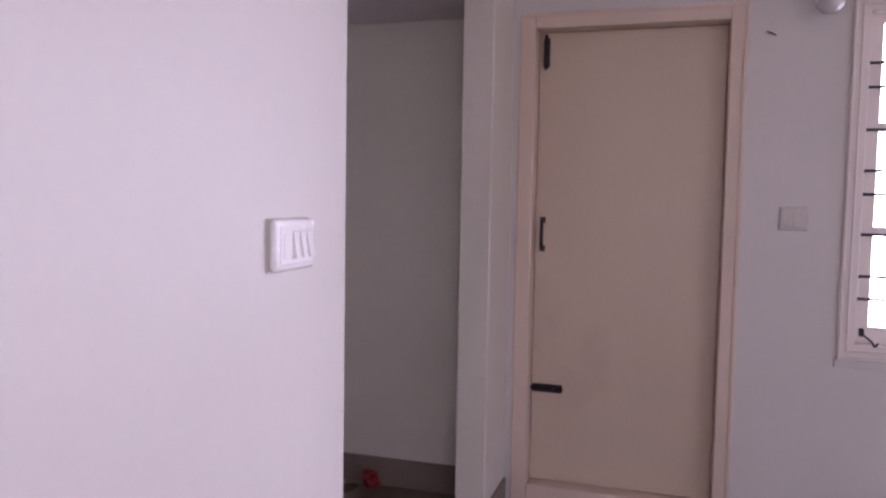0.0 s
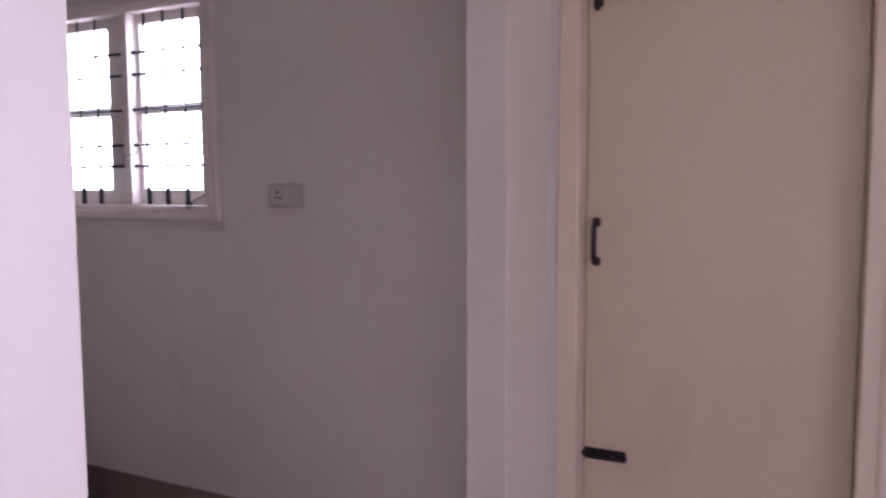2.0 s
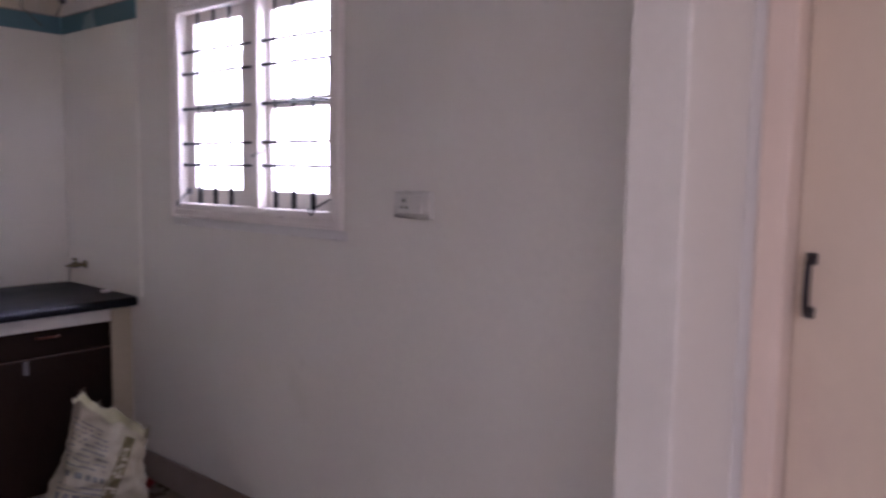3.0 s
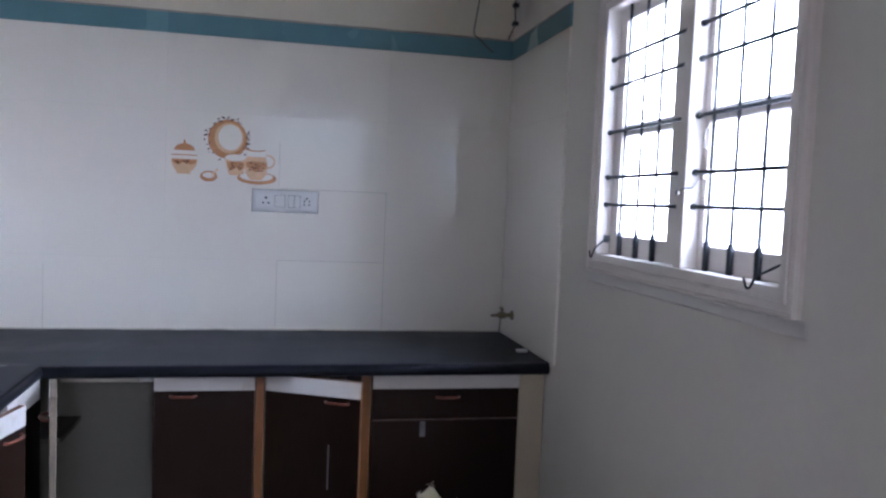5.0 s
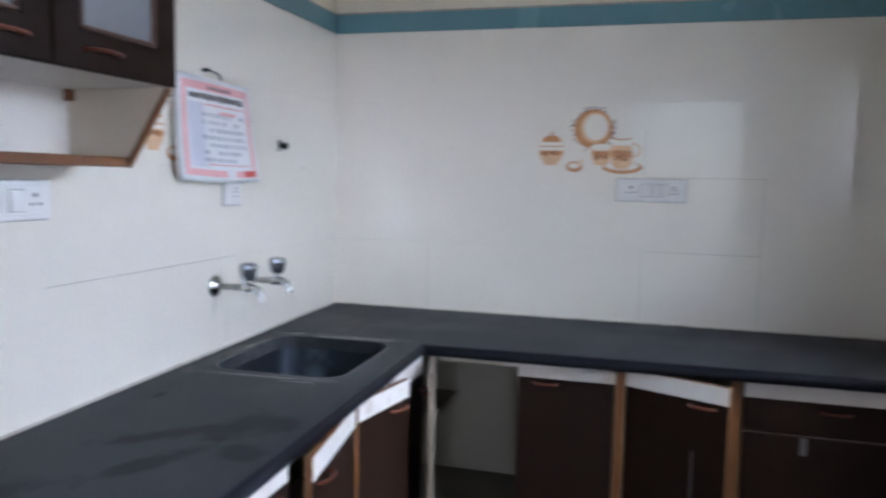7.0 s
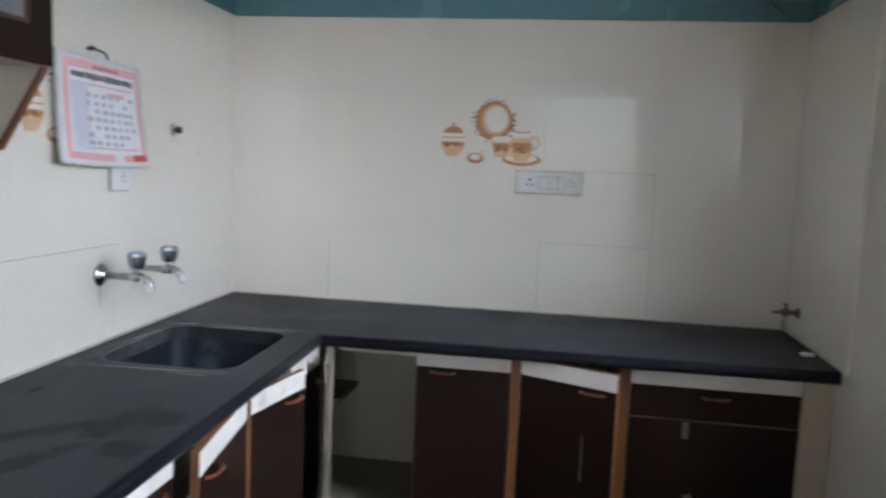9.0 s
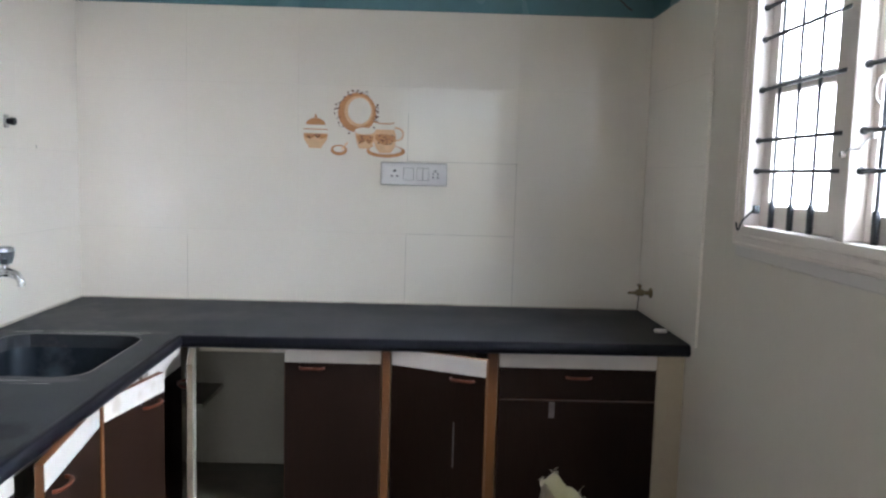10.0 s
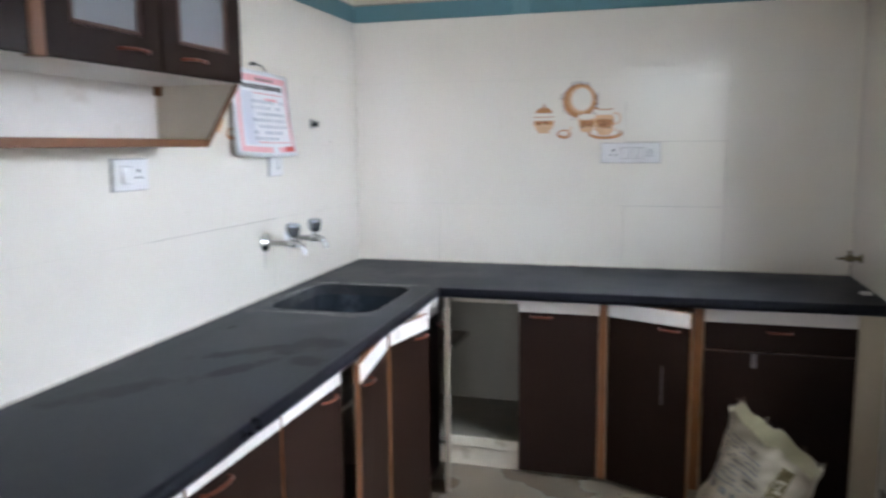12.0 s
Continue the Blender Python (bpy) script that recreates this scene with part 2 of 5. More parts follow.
BEAD = mat("dark_reddish_bead", (0.075, 0.034, 0.02), 0.45, var=0.2, big=20, fine=90, bump=0.08)
TERRA = mat("terracotta_glaze_print", (0.56, 0.27, 0.12), 0.2, var=0.14, big=20, fine=60, bump=0)
PEACH = mat("peach_glaze_print", (0.74, 0.48, 0.28), 0.2, var=0.12, big=16, fine=60, bump=0)
LEAFP = mat("dark_leaf_print", (0.16, 0.07, 0.045), 0.25, var=0.2, big=30, fine=60, bump=0)
IVORY = mat("ivory_glaze_print", (0.80, 0.75, 0.66), 0.18, var=0.03, big=20, fine=60, bump=0)
CABLE = mat("dark_cable_sheath", (0.06, 0.045, 0.04), 0.55, var=0.2, big=30, fine=120, bump=0.05)
OPAL = mat("opal_glass_globe", (0.55, 0.52, 0.52), 0.1, var=0.03, big=8, fine=40, bump=0, coat=0.6)


def glass(name, col, rough):
    m = bpy.data.materials.new(name)
    m.use_nodes = True
    b = m.node_tree.nodes["Principled BSDF"]
    b.inputs["Base Color"].default_value = (*col, 1)
    b.inputs["Roughness"].default_value = rough
    b.inputs["Transmission Weight"].default_value = 1.0
    b.inputs["IOR"].default_value = 1.45
    return m


GLASS = glass("window_glass", (0.97, 0.99, 1.0), 0.02)
SKY_WHITE = bpy.data.materials.new("bright_overcast_sky")
SKY_WHITE.use_nodes = True
SKY_WHITE.node_tree.nodes["Principled BSDF"].inputs["Base Color"].default_value = (0, 0, 0, 1)
SKY_WHITE.node_tree.nodes["Principled BSDF"].inputs["Emission Color"].default_value = (0.92, 0.96, 1.0, 1)
SKY_WHITE.node_tree.nodes["Principled BSDF"].inputs["Emission Strength"].default_value = 10.0
FROST = mat("frosted_cabinet_glass", (0.20, 0.20, 0.21), 0.35, var=0.05, big=6, fine=200, bump=0.05)


# ---- mesh helpers ----
B = bmesh.new


def box(bm, a, b, bev=0.0, seg=1):
    lo = [min(p, q) for p, q in zip(a, b)]
    hi = [max(p, q) for p, q in zip(a, b)]
    g = bmesh.ops.create_cube(bm, size=1.0)
    for v in g["verts"]:
        v.co = Vector([lo[k] + (v.co[k] + 0.5) * (hi[k] - lo[k]) for k in range(3)])
    if bev:
        es = list({e for v in g["verts"] for e in v.link_edges})
        bmesh.ops.bevel(bm, geom=es, offset=bev, segments=seg, affect="EDGES", profile=0.5)
    return bm


def cyl(bm, p, q, r, r2=None, seg=14):
    p, q = Vector(p), Vector(q)
    m = Matrix.Translation((p + q) / 2) @ (q - p).to_track_quat("Z", "Y").to_matrix().to_4x4()
    bmesh.ops.create_cone(bm, cap_ends=True, segments=seg, radius1=r, radius2=r if r2 is None else r2, depth=(q - p).length, matrix=m)
    return bm


def tube(bm, pts, r, seg=8):
    pts = [Vector(p) for p in pts]
    rings = []
    up = Vector((0.3, 0.2, 0.9)).normalized()
    for k, p in enumerate(pts):
        d = (pts[min(k + 1, len(pts) - 1)] - pts[max(k - 1, 0)]).normalized()
        a = d.cross(up)
        a = (a if a.length > 0.05 else d.cross(Vector((1, 0, 0)))).normalized()
        c = d.cross(a).normalized()
        rad = r[k] if isinstance(r, (list, tuple)) else r
        rings.append([bm.verts.new(p + (a * math.cos(2 * math.pi * j / seg) + c * math.sin(2 * math.pi * j / seg)) * rad) for j in range(seg)])
    for s, t in zip(rings, rings[1:]):
        for j in range(seg):
            bm.faces.new((s[j], s[(j + 1) % seg], t[(j + 1) % seg], t[j]))
    bm.faces.new(rings[0][::-1])
    bm.faces.new(rings[-1])
    return bm


def curve_pts(pts, n=6):
    """A smooth line through the points."""
    pts = [Vector(p) for p in pts]
    out = []
    for k in range(len(pts) - 1):
        p0, p1, p2, p3 = pts[max(k - 1, 0)], pts[k], pts[k + 1], pts[min(k + 2, len(pts) - 1)]
        for j in range(n):
            t = j / n
            out.append(0.5 * (2 * p1 + (p2 - p0) * t + (2 * p0 - 5 * p1 + 4 * p2 - p3) * t * t + (3 * p1 - p0 - 3 * p2 + p3) * t ** 3))
    return out + [pts[-1]]


def lathe(bm, prof, m, seg=20):
    rings = [[bm.verts.new(m @ Vector((r * math.cos(2 * math.pi * j / seg), r * math.sin(2 * math.pi * j / seg), z))) for j in range(seg)] for r, z in prof]
    for s, t in zip(rings, rings[1:]):
        for j in range(seg):
            bm.faces.new((s[j], s[(j + 1) % seg], t[(j + 1) % seg], t[j]))
    bm.faces.new(rings[0][::-1])
    bm.faces.new(rings[-1])
    return bm


def slab(bm, outline, m, depth):
    """A flat outline (u, v), thickened by depth along the third axis of m."""
    lo = [bm.verts.new(m @ Vector((u, v, 0))) for u, v in outline]
    hi = [bm.verts.new(m @ Vector((u, v, depth))) for u, v in outline]
    k = len(outline)
    for j in range(k):
        bm.faces.new((lo[j], lo[(j + 1) % k], hi[(j + 1) % k], hi[j]))
    bm.faces.new(lo[::-1])
    bm.faces.new(hi)
    return bm


def ring(bm, x0, x1, b, a, z0, z1, wb, wa, w0, w1):
    """A one-piece rectangular frame in an east or west wall: y from b to a, member widths wb, wa, w0 (bottom), w1 (top)."""
    o = [(b, z0), (a, z0), (a, z1), (b, z1)]
    i = [(b + wb, z0 + w0), (a - wa, z0 + w0), (a - wa, z1 - w1), (b + wb, z1 - w1)]
    v = {(x, k, j): bm.verts.new((x, *p)) for x in (x0, x1) for k, l in (("o", o), ("i", i)) for j, p in enumerate(l)}
    for j in range(4):
        n = (j + 1) % 4
        for x in (x0, x1):
            bm.faces.new((v[x, "o", j], v[x, "o", n], v[x, "i", n], v[x, "i", j]))
        for k in "oi":
            bm.faces.new((v[x0, k, j], v[x0, k, n], v[x1, k, n], v[x1, k, j]))
    bmesh.ops.recalc_face_normals(bm, faces=bm.faces)
    bmesh.ops.bevel(bm, geom=[e for e in bm.edges if abs((e.verts[0].co - e.verts[1].co).x) < 1e-5 and e.calc_face_angle(0) > 0.5], offset=0.0025, segments=1, affect="EDGES")
    return bm


def holed_wall(x0, x1, y0, y1, z0, z1, holes, along="y"):
    """One wall with openings (a0, a1, z0, z1) through it. along: the axis it runs on; its thickness is on the other."""
    bm = B()
    a_lo, a_hi, t_lo, t_hi = (y0, y1, x0, x1) if along == "y" else (x0, x1, y0, y1)
    cuts = sorted({a_lo, a_hi, *[v for h in holes for v in h[:2]]})
    rise = sorted({z0, z1, *[v for h in holes for v in h[2:]]})
    solid = {(i, j): not any(h[0] < (cuts[i] + cuts[i + 1]) / 2 < h[1] and h[2] < (rise[j] + rise[j + 1]) / 2 < h[3] for h in holes) for i in range(len(cuts) - 1) for j in range(len(rise) - 1)}
    made = {}

    def vert(i, j, t):
        if (i, j, t) not in made:
            made[i, j, t] = bm.verts.new((t, cuts[i], rise[j]) if along == "y" else (cuts[i], t, rise[j]))
        return made[i, j, t]

    for (i, j), full in solid.items():
        if not full:
            continue
        for t in (t_lo, t_hi):
            bm.faces.new([vert(i, j, t), vert(i + 1, j, t), vert(i + 1, j + 1, t), vert(i, j + 1, t)])
        for (p, q), near in ((((i, j), (i + 1, j)), (i, j - 1)), (((i, j + 1), (i + 1, j + 1)), (i, j + 1)), (((i, j), (i, j + 1)), (i - 1, j)), (((i + 1, j), (i + 1, j + 1)), (i + 1, j))):
            if not solid.get(near, False):
                bm.faces.new([vert(*p, t_lo), vert(*q, t_lo), vert(*q, t_hi), vert(*p, t_hi)])
    return bm


def mesh_ob(name, bm, material, smooth=False):
    bmesh.ops.recalc_face_normals(bm, faces=bm.faces)
    me = bpy.data.meshes.new(name)
    bm.to_mesh(me)
    bm.free()
    if smooth:
        me.shade_smooth()
        me.set_sharp_from_angle(angle=radians(38))
    me.materials.append(material)
    return new(name, me)


def part(name, bm, material, parent, label="", smooth=False):
    ob = mesh_ob(name, bm, material, smooth)
    ob.parent = parent
    if parent.parent is None:
        ob.matrix_parent_inverse = Matrix.Translation(-parent.location)
    return tagged(ob, label) if label else ob


def thing(name, base, label, category, group="", kind=""):
    ob = new(name)
    ob.location = base
    ob.empty_display_size = 0.1
    return tagged(ob, label, category, group, kind)


def single(name, bm, material, label, category, group="", kind="", smooth=False):
    return tagged(mesh_ob(name, bm, material, smooth), label, category, group, kind)




def axes(origin, u, n):
    """A local frame: u along the surface, n out of it, z up."""
    u, n = Vector(u).normalized(), Vector(n).normalized()
    m = Matrix.Identity(4)
    for k in range(3):
        m[k][0], m[k][1], m[k][2], m[k][3] = u[k], n[k], (0, 0, 1)[k], origin[k]
    return m


def flat(origin, u, n):
    """A local frame for flat outlines: u across, z up, n out."""
    u, n = Vector(u).normalized(), Vector(n).normalized()
    m = Matrix.Identity(4)
    for k in range(3):
        m[k][0], m[k][1], m[k][2], m[k][3] = u[k], (0, 0, 1)[k], n[k], origin[k]
    return m


# ---- structure ----
KX, KY = 2.335, -3.137           # kitchen: window wall, partition
HX = 2.360                       # hall: door wall
PY = -3.252                      # hall side of the partition
OPEN_L, OPEN_R, OPEN_T = 0.728, 2.017, 2.08

single("floor", box(B(), (-3.3, -7.1, -0.1), (2.6, 0.25, FLOOR)), FLOOR_TILE, "dusty beige stone tile floor", "floor", kind="structure")
single("ceiling", box(B(), (-3.3, -7.1, CEIL), (2.6, 0.25, CEIL + 0.15)), PLASTER, "white painted concrete ceiling", "ceiling", kind="structure")
wall_n = single("wall_north", box(B(), (-0.25, 0.010, -0.1), (2.6, 0.25, CEIL)), CREAM_WALL, "cream wall tiled up to a teal border", "wall", kind="structure")
wall_w = single("wall_west", box(B(), (-0.25, KY, -0.1), (-0.010, 0.010, CEIL)), CREAM_WALL, "cream wall tiled in glazed cream tiles", "wall", kind="structure")
K0, K1, KZ0, KZ1 = -0.985, -1.965, 1.245, 2.075
bm = holed_wall(KX, 2.435, KY, 0.010, -0.1, CEIL, [(K1, K0, KZ0, KZ1)])
wall_e = single("wall_east", bm, WARM_WALL, "white painted kitchen wall with a barred window", "wall", kind="structure")
D0, D1, DZ = -3.31, -4.14, 2.065
W0, W1, WZ0, WZ1 = -4.535, -5.72, 0.775, 2.075
bm = holed_wall(HX, 2.56, -6.8, PY, -0.1, CEIL, [(D1, D0, -0.1, DZ), (W1, W0, WZ0, WZ1)])
single("wall_east_hall", bm, PLASTER, "white painted hall wall with a door", "wall", kind="structure")
single("wall_behind_door", box(B(), (2.565, -4.3, -0.1), (2.60, -3.26, 2.3)), PLASTER, "plain wall closing the space behind the door", "wall", kind="structure")
bm = B()
box(bm, (-3.0, PY, -0.1), (OPEN_L, KY, CEIL), 0.004)
single("wall_partition", bm, PLASTER, "smooth white painted partition wall", "wall", kind="structure")
single("wall_stub", box(B(), (OPEN_R, PY - 0.006, -0.1), (2.60, KY, CEIL), 0.005, 2), WARM_WALL, "white plastered wall end beside the opening", "wall", kind="structure")
single("lintel", box(B(), (OPEN_L, PY, OPEN_T + 0.004), (OPEN_R, KY, CEIL)), PLASTER, "white painted lintel over the opening", "lintel", kind="structure")
single("loft_slab", box(B(), (-0.010, KY, OPEN_T), (KX, -2.55, OPEN_T + 0.09), 0.004), CONCRETE, "painted concrete loft slab", "loft", kind="structure")
# unseen hall walls; their openings are added for the fill lamps
single("wall_west_hall", holed_wall(-3.25, -3.0, -7.05, KY, -0.1, CEIL, [(-5.16, -4.04, 0.3, 2.3)]), PLASTER, "unseen white hall wall, opening added for a fill lamp", "wall", kind="structure")
bm = holed_wall(-3.0, 2.56, -7.05, -6.8, -0.1, CEIL, [(-2.4, 0.0, 0.3, 2.4), (1.10, 2.30, 0.14, 2.56)], "x")
single("wall_south_hall", bm, PLASTER, "unseen white hall wall, openings added to let daylight in", "wall", kind="structure")
bm = B()
box(bm, (5.0, -30.0, -3.0), (5.05, 15.0, 12.0))
single("backdrop", bm, SKY_WHITE, "blank bright overcast sky outside the windows", "sky", kind="structure")
# skirting
SK = 0.168
single("baseboard", box(B(), (KX - 0.010, KY, FLOOR), (KX, -0.66, SK), 0.003), SKIRT, "brown tile skirting along the kitchen wall", "skirting", kind="structure")
bm = B()
box(bm, (OPEN_R + 0.004, PY - 0.016, FLOOR), (HX, PY - 0.006, SK - 0.03), 0.003)
single("baseboard", bm, SKIRT, "brown tile skirting beside the door", "skirting", kind="structure")
single("baseboard", box(B(), (HX - 0.010, -6.8, FLOOR), (HX, -4.17, SK - 0.03), 0.003), SKIRT, "brown tile skirting along the hall wall", "skirting", kind="structure")
single("baseboard", box(B(), (-3.0, PY - 0.010, FLOOR), (OPEN_L, PY, SK - 0.03), 0.003), SKIRT, "brown tile skirting along the partition", "skirting", kind="structure")


# ---- windows ----
def bars_window(name, xw, ya, yb, z0, z1, mids, rails, hbars, vbars, label, stiles=((0.050, 0.050), (0.050, 0.050)), low=0.062, high=0.035, half=0.017):
    """A painted two-leaf casement in an east wall, with an iron grille inside it. ya > yb. stiles: widths on both sides of each leaf's glass."""
    w = thing(name, (xw, (ya + yb) / 2, z0), label, "window", kind="structure")
    fx0, fx1, fw = xw - 0.014, xw + 0.062, 0.058
    bm = B()
    edges = [ya, *[y for pair in mids for y in pair], yb]
    ring(bm, fx0, fx1, yb, ya, z0, z1, fw, fw, fw, fw)
    part("window_frame", bm, WINDOW_PAINT, w, "cream painted wooden window frame")
    for p, q in mids:
        part("mullion", box(B(), (fx0 + 0.0005, q, z0 + fw), (fx1, p, z1 - fw), 0.004, 2), WINDOW_PAINT, w)
    # raised beads round the frame
    for o, t in ((0.0, 0.010), (0.026, 0.008)):
        part("frame_bead", ring(B(), fx0 - 0.006, fx0 + 0.001, yb + o, ya - o, z0 + o, z1 - o, t, t, t, t), WINDOW_PAINT, w)
    part("window_sill", box(B(), (xw - 0.005, yb - 0.02, z0 - 0.035), (xw + 0.02, ya + 0.01, z0 - 0.001), 0.005, 2), PLASTER, w, "plastered margin under the frame")
    # leaves
    ins = [ya - fw] + [y for pair in mids for y in pair] + [yb + fw]
    for k in range(0, len(ins), 2):
        a, b = ins[k], ins[k + 1]
        lx0, lx1 = xw + 0.030, xw + 0.060
        sa, sb = stiles[k // 2]
        leaf = B()
        c, d = z0 + fw, z1 - fw
        ring(leaf, lx0, lx1, b, a, c, d, sb, sa, low, high)
        for r in rails:
            box(leaf, (lx0, b + sb, r - half), (lx1, a - sa, r + half), 0.004)
        leaf = part("shutter", leaf, WINDOW_PAINT, w, "cream painted casement leaf")
        zs = [c + low] + [v for r in rails for v in (r - half, r + half)] + [d - high]
        for j in range(0, len(zs), 2):
            g = part("pane", box(B(), (xw + 0.043, b + sb - 0.004, zs[j] - 0.004), (xw + 0.047, a - sa + 0.004, zs[j + 1] + 0.004)), GLASS, leaf, "clear glass pane")
            g.visible_shadow = False
    # grille
    gx = xw + 0.012
    for k in range(0, len(ins), 2):
        a, b = ins[k], ins[k + 1]
        for z in hbars:
            bm = B()
            cyl(bm, (gx, a + 0.003, z), (gx, b - 0.003, z), 0.0052, seg=8)
            cyl(bm, (gx, a, z), (gx, a - 0.006, z), 0.0085, seg=8)
            part("grille_bar", bm, IRON, w, smooth=True)
        for v in vbars[k // 2]:
            y = a + v * (b - a)
            bm = B()
            cyl(bm, (gx + 0.009, y, z0 + fw), (gx + 0.009, y, z1 - fw), 0.0046, seg=8)
            box(bm, (gx + 0.003, y - 0.0075, z0 + fw), (gx + 0.015, y + 0.0075, z0 + fw + 0.070), 0.002)
            part("grille_bar", bm, IRON, w, smooth=True)
    return w


win1 = bars_window("window_1", KX, -0.972, -1.985, 1.228, 2.09, [(-1.508, -1.546)], [1.661], [1.438, 1.522, 1.660, 1.797, 1.882], [[0.190, 0.414, 0.630], [0.150, 0.415, 0.688]], "cream painted barred kitchen window with two glazed leaves", ((0.048, 0.122), (0.024, 0.055)), 0.060, 0.040, 0.018)
win2 = bars_window("window_2", HX, -4.522, -5.74, 0.756, 2.09, [(-5.105, -5.155)], [1.235, 1.62], [0.983, 1.067, 1.223, 1.372, 1.459, 1.609, 1.764, 1.852], [[0.25, 0.5, 0.75]] * 2, "cream painted barred hall window with tall glazed leaves")
for y, dy in ((-1.085, 0.018), (-1.935, 0.050)):
    bm = B()
    tube(bm, curve_pts([(KX - 0.010, y, 1.332), (KX - 0.022, y + dy * 0.4, 1.318), (KX - 0.034, y + dy, 1.300), (KX - 0.040, y + dy * 1.15, 1.280), (KX - 0.044, y + dy * 1.3, 1.276), (KX - 0.047, y + dy * 1.45, 1.296)], 4), 0.0026)
    box(bm, (KX - 0.013, y - 0.005, 1.322), (KX + 0.004, y + 0.005, 1.345), 0.002)
    part("stay_hook", bm, IRON, win1, "rusty iron stay hook")
bm = B()
tube(bm, curve_pts([(HX - 0.010, -4.600, 0.860), (HX - 0.024, -4.612, 0.846), (HX - 0.036, -4.63, 0.832), (HX - 0.042, -4.64, 0.815), (HX - 0.046, -4.65, 0.83)], 4), 0.0038)
box(bm, (HX - 0.016, -4.608, 0.845), (HX + 0.004, -4.592, 0.875), 0.002)
part("stay_hook", bm, IRON, win2, "rusty iron stay hook")
bm = B()
tube(bm, curve_pts([(KX - 0.018, -1.530, 1.472), (KX - 0.014, -1.545, 1.483), (KX + 0.004, -1.552, 1.484), (KX + 0.018, -1.556, 1.506), (KX + 0.030, -1.560, 1.512)], 4), 0.0026)
cyl(bm, (KX - 0.013, -1.528, 1.472), (KX - 0.024, -1.528, 1.472), 0.0065, seg=10)
cyl(bm, (KX + 0.024, -1.560, 1.512), (KX + 0.033, -1.560, 1.512), 0.0075, seg=10)
part("stay_hook", bm, PIPE, win1, "grey iron latch hook on the mullion")
bm = B()
tube(bm, curve_pts([(KX + 0.032, -1.578, 1.575), (KX + 0.018, -1.578, 1.582), (KX + 0.013, -1.578, 1.605), (KX + 0.018, -1.578, 1.628), (KX + 0.032, -1.578, 1.635)], 4), 0.0022)
part("pull_handle", bm, PIPE, win1, "small steel pull on the leaf")

# ---- door ----
door = thing("door_1", (HX, -3.725, FLOOR), "closed flush cream door in a pinkish frame", "door", kind="structure")
bm = B()
box(bm, (HX - 0.012, -3.352, FLOOR), (HX + 0.10, -3.288, 2.09), 0.005, 2)
box(bm, (HX - 0.012, -4.165, FLOOR), (HX + 0.10, -4.102, 2.09), 0.005, 2)
box(bm, (HX - 0.0125, -4.102, 2.03), (HX + 0.10, -3.352, 2.09), 0.005, 2)
box(bm, (HX - 0.018, -4.165, FLOOR), (HX - 0.012, -4.150, 2.09), 0.002)
box(bm, (HX - 0.018, -4.150, 2.075), (HX - 0.012, -3.300, 2.09), 0.002)
part("door_frame", bm, DOOR_FRAME, door, "pinkish cream painted wooden frame")
part("threshold", box(B(), (HX + 0.005, -4.102, FLOOR), (HX + 0.10, -3.352, 0.115), 0.006, 2), DOOR_FRAME, door, "worn painted wooden threshold")
leaf = part("door_leaf", box(B(), (HX + 0.079, -4.100, 0.119), (HX + 0.114, -3.354, 2.028), 0.002), DOOR_PAINT, door, "flush cream painted door leaf")
DX = HX + 0.079
bm = B()
box(bm, (DX - 0.012, -3.398, 1.885), (DX, -3.371, 2.005), 0.003)
cyl(bm, (DX - 0.014, -3.384, 1.875), (DX - 0.014, -3.384, 2.018), 0.007)
part("tower_bolt", bm, BLACK_METAL, leaf, "black metal tower bolt", smooth=True)
bm = B()
tube(bm, curve_pts([(DX, -3.385, 1.118), (DX - 0.028, -3.385, 1.135), (DX - 0.034, -3.385, 1.184), (DX - 0.028, -3.385, 1.235), (DX, -3.385, 1.252)], 5), 0.0085)
box(bm, (DX - 0.006, -3.397, 1.112), (DX, -3.373, 1.138), 0.002)
box(bm, (DX - 0.006, -3.397, 1.232), (DX, -3.373, 1.258), 0.002)
part("door_handle", bm, BLACK_METAL, leaf, "black metal pull handle", smooth=True)
bm = B()
box(bm, (DX - 0.010, -3.486, 0.505), (DX, -3.356, 0.540), 0.003)
cyl(bm, (DX - 0.013, -3.490, 0.523), (DX - 0.013, -3.345, 0.523), 0.008)
cyl(bm, (DX - 0.012, -3.45, 0.523), (DX - 0.034, -3.45, 0.523), 0.006)
part("sliding_bolt", bm, BLACK_METAL, leaf, "black metal sliding bolt", smooth=True)


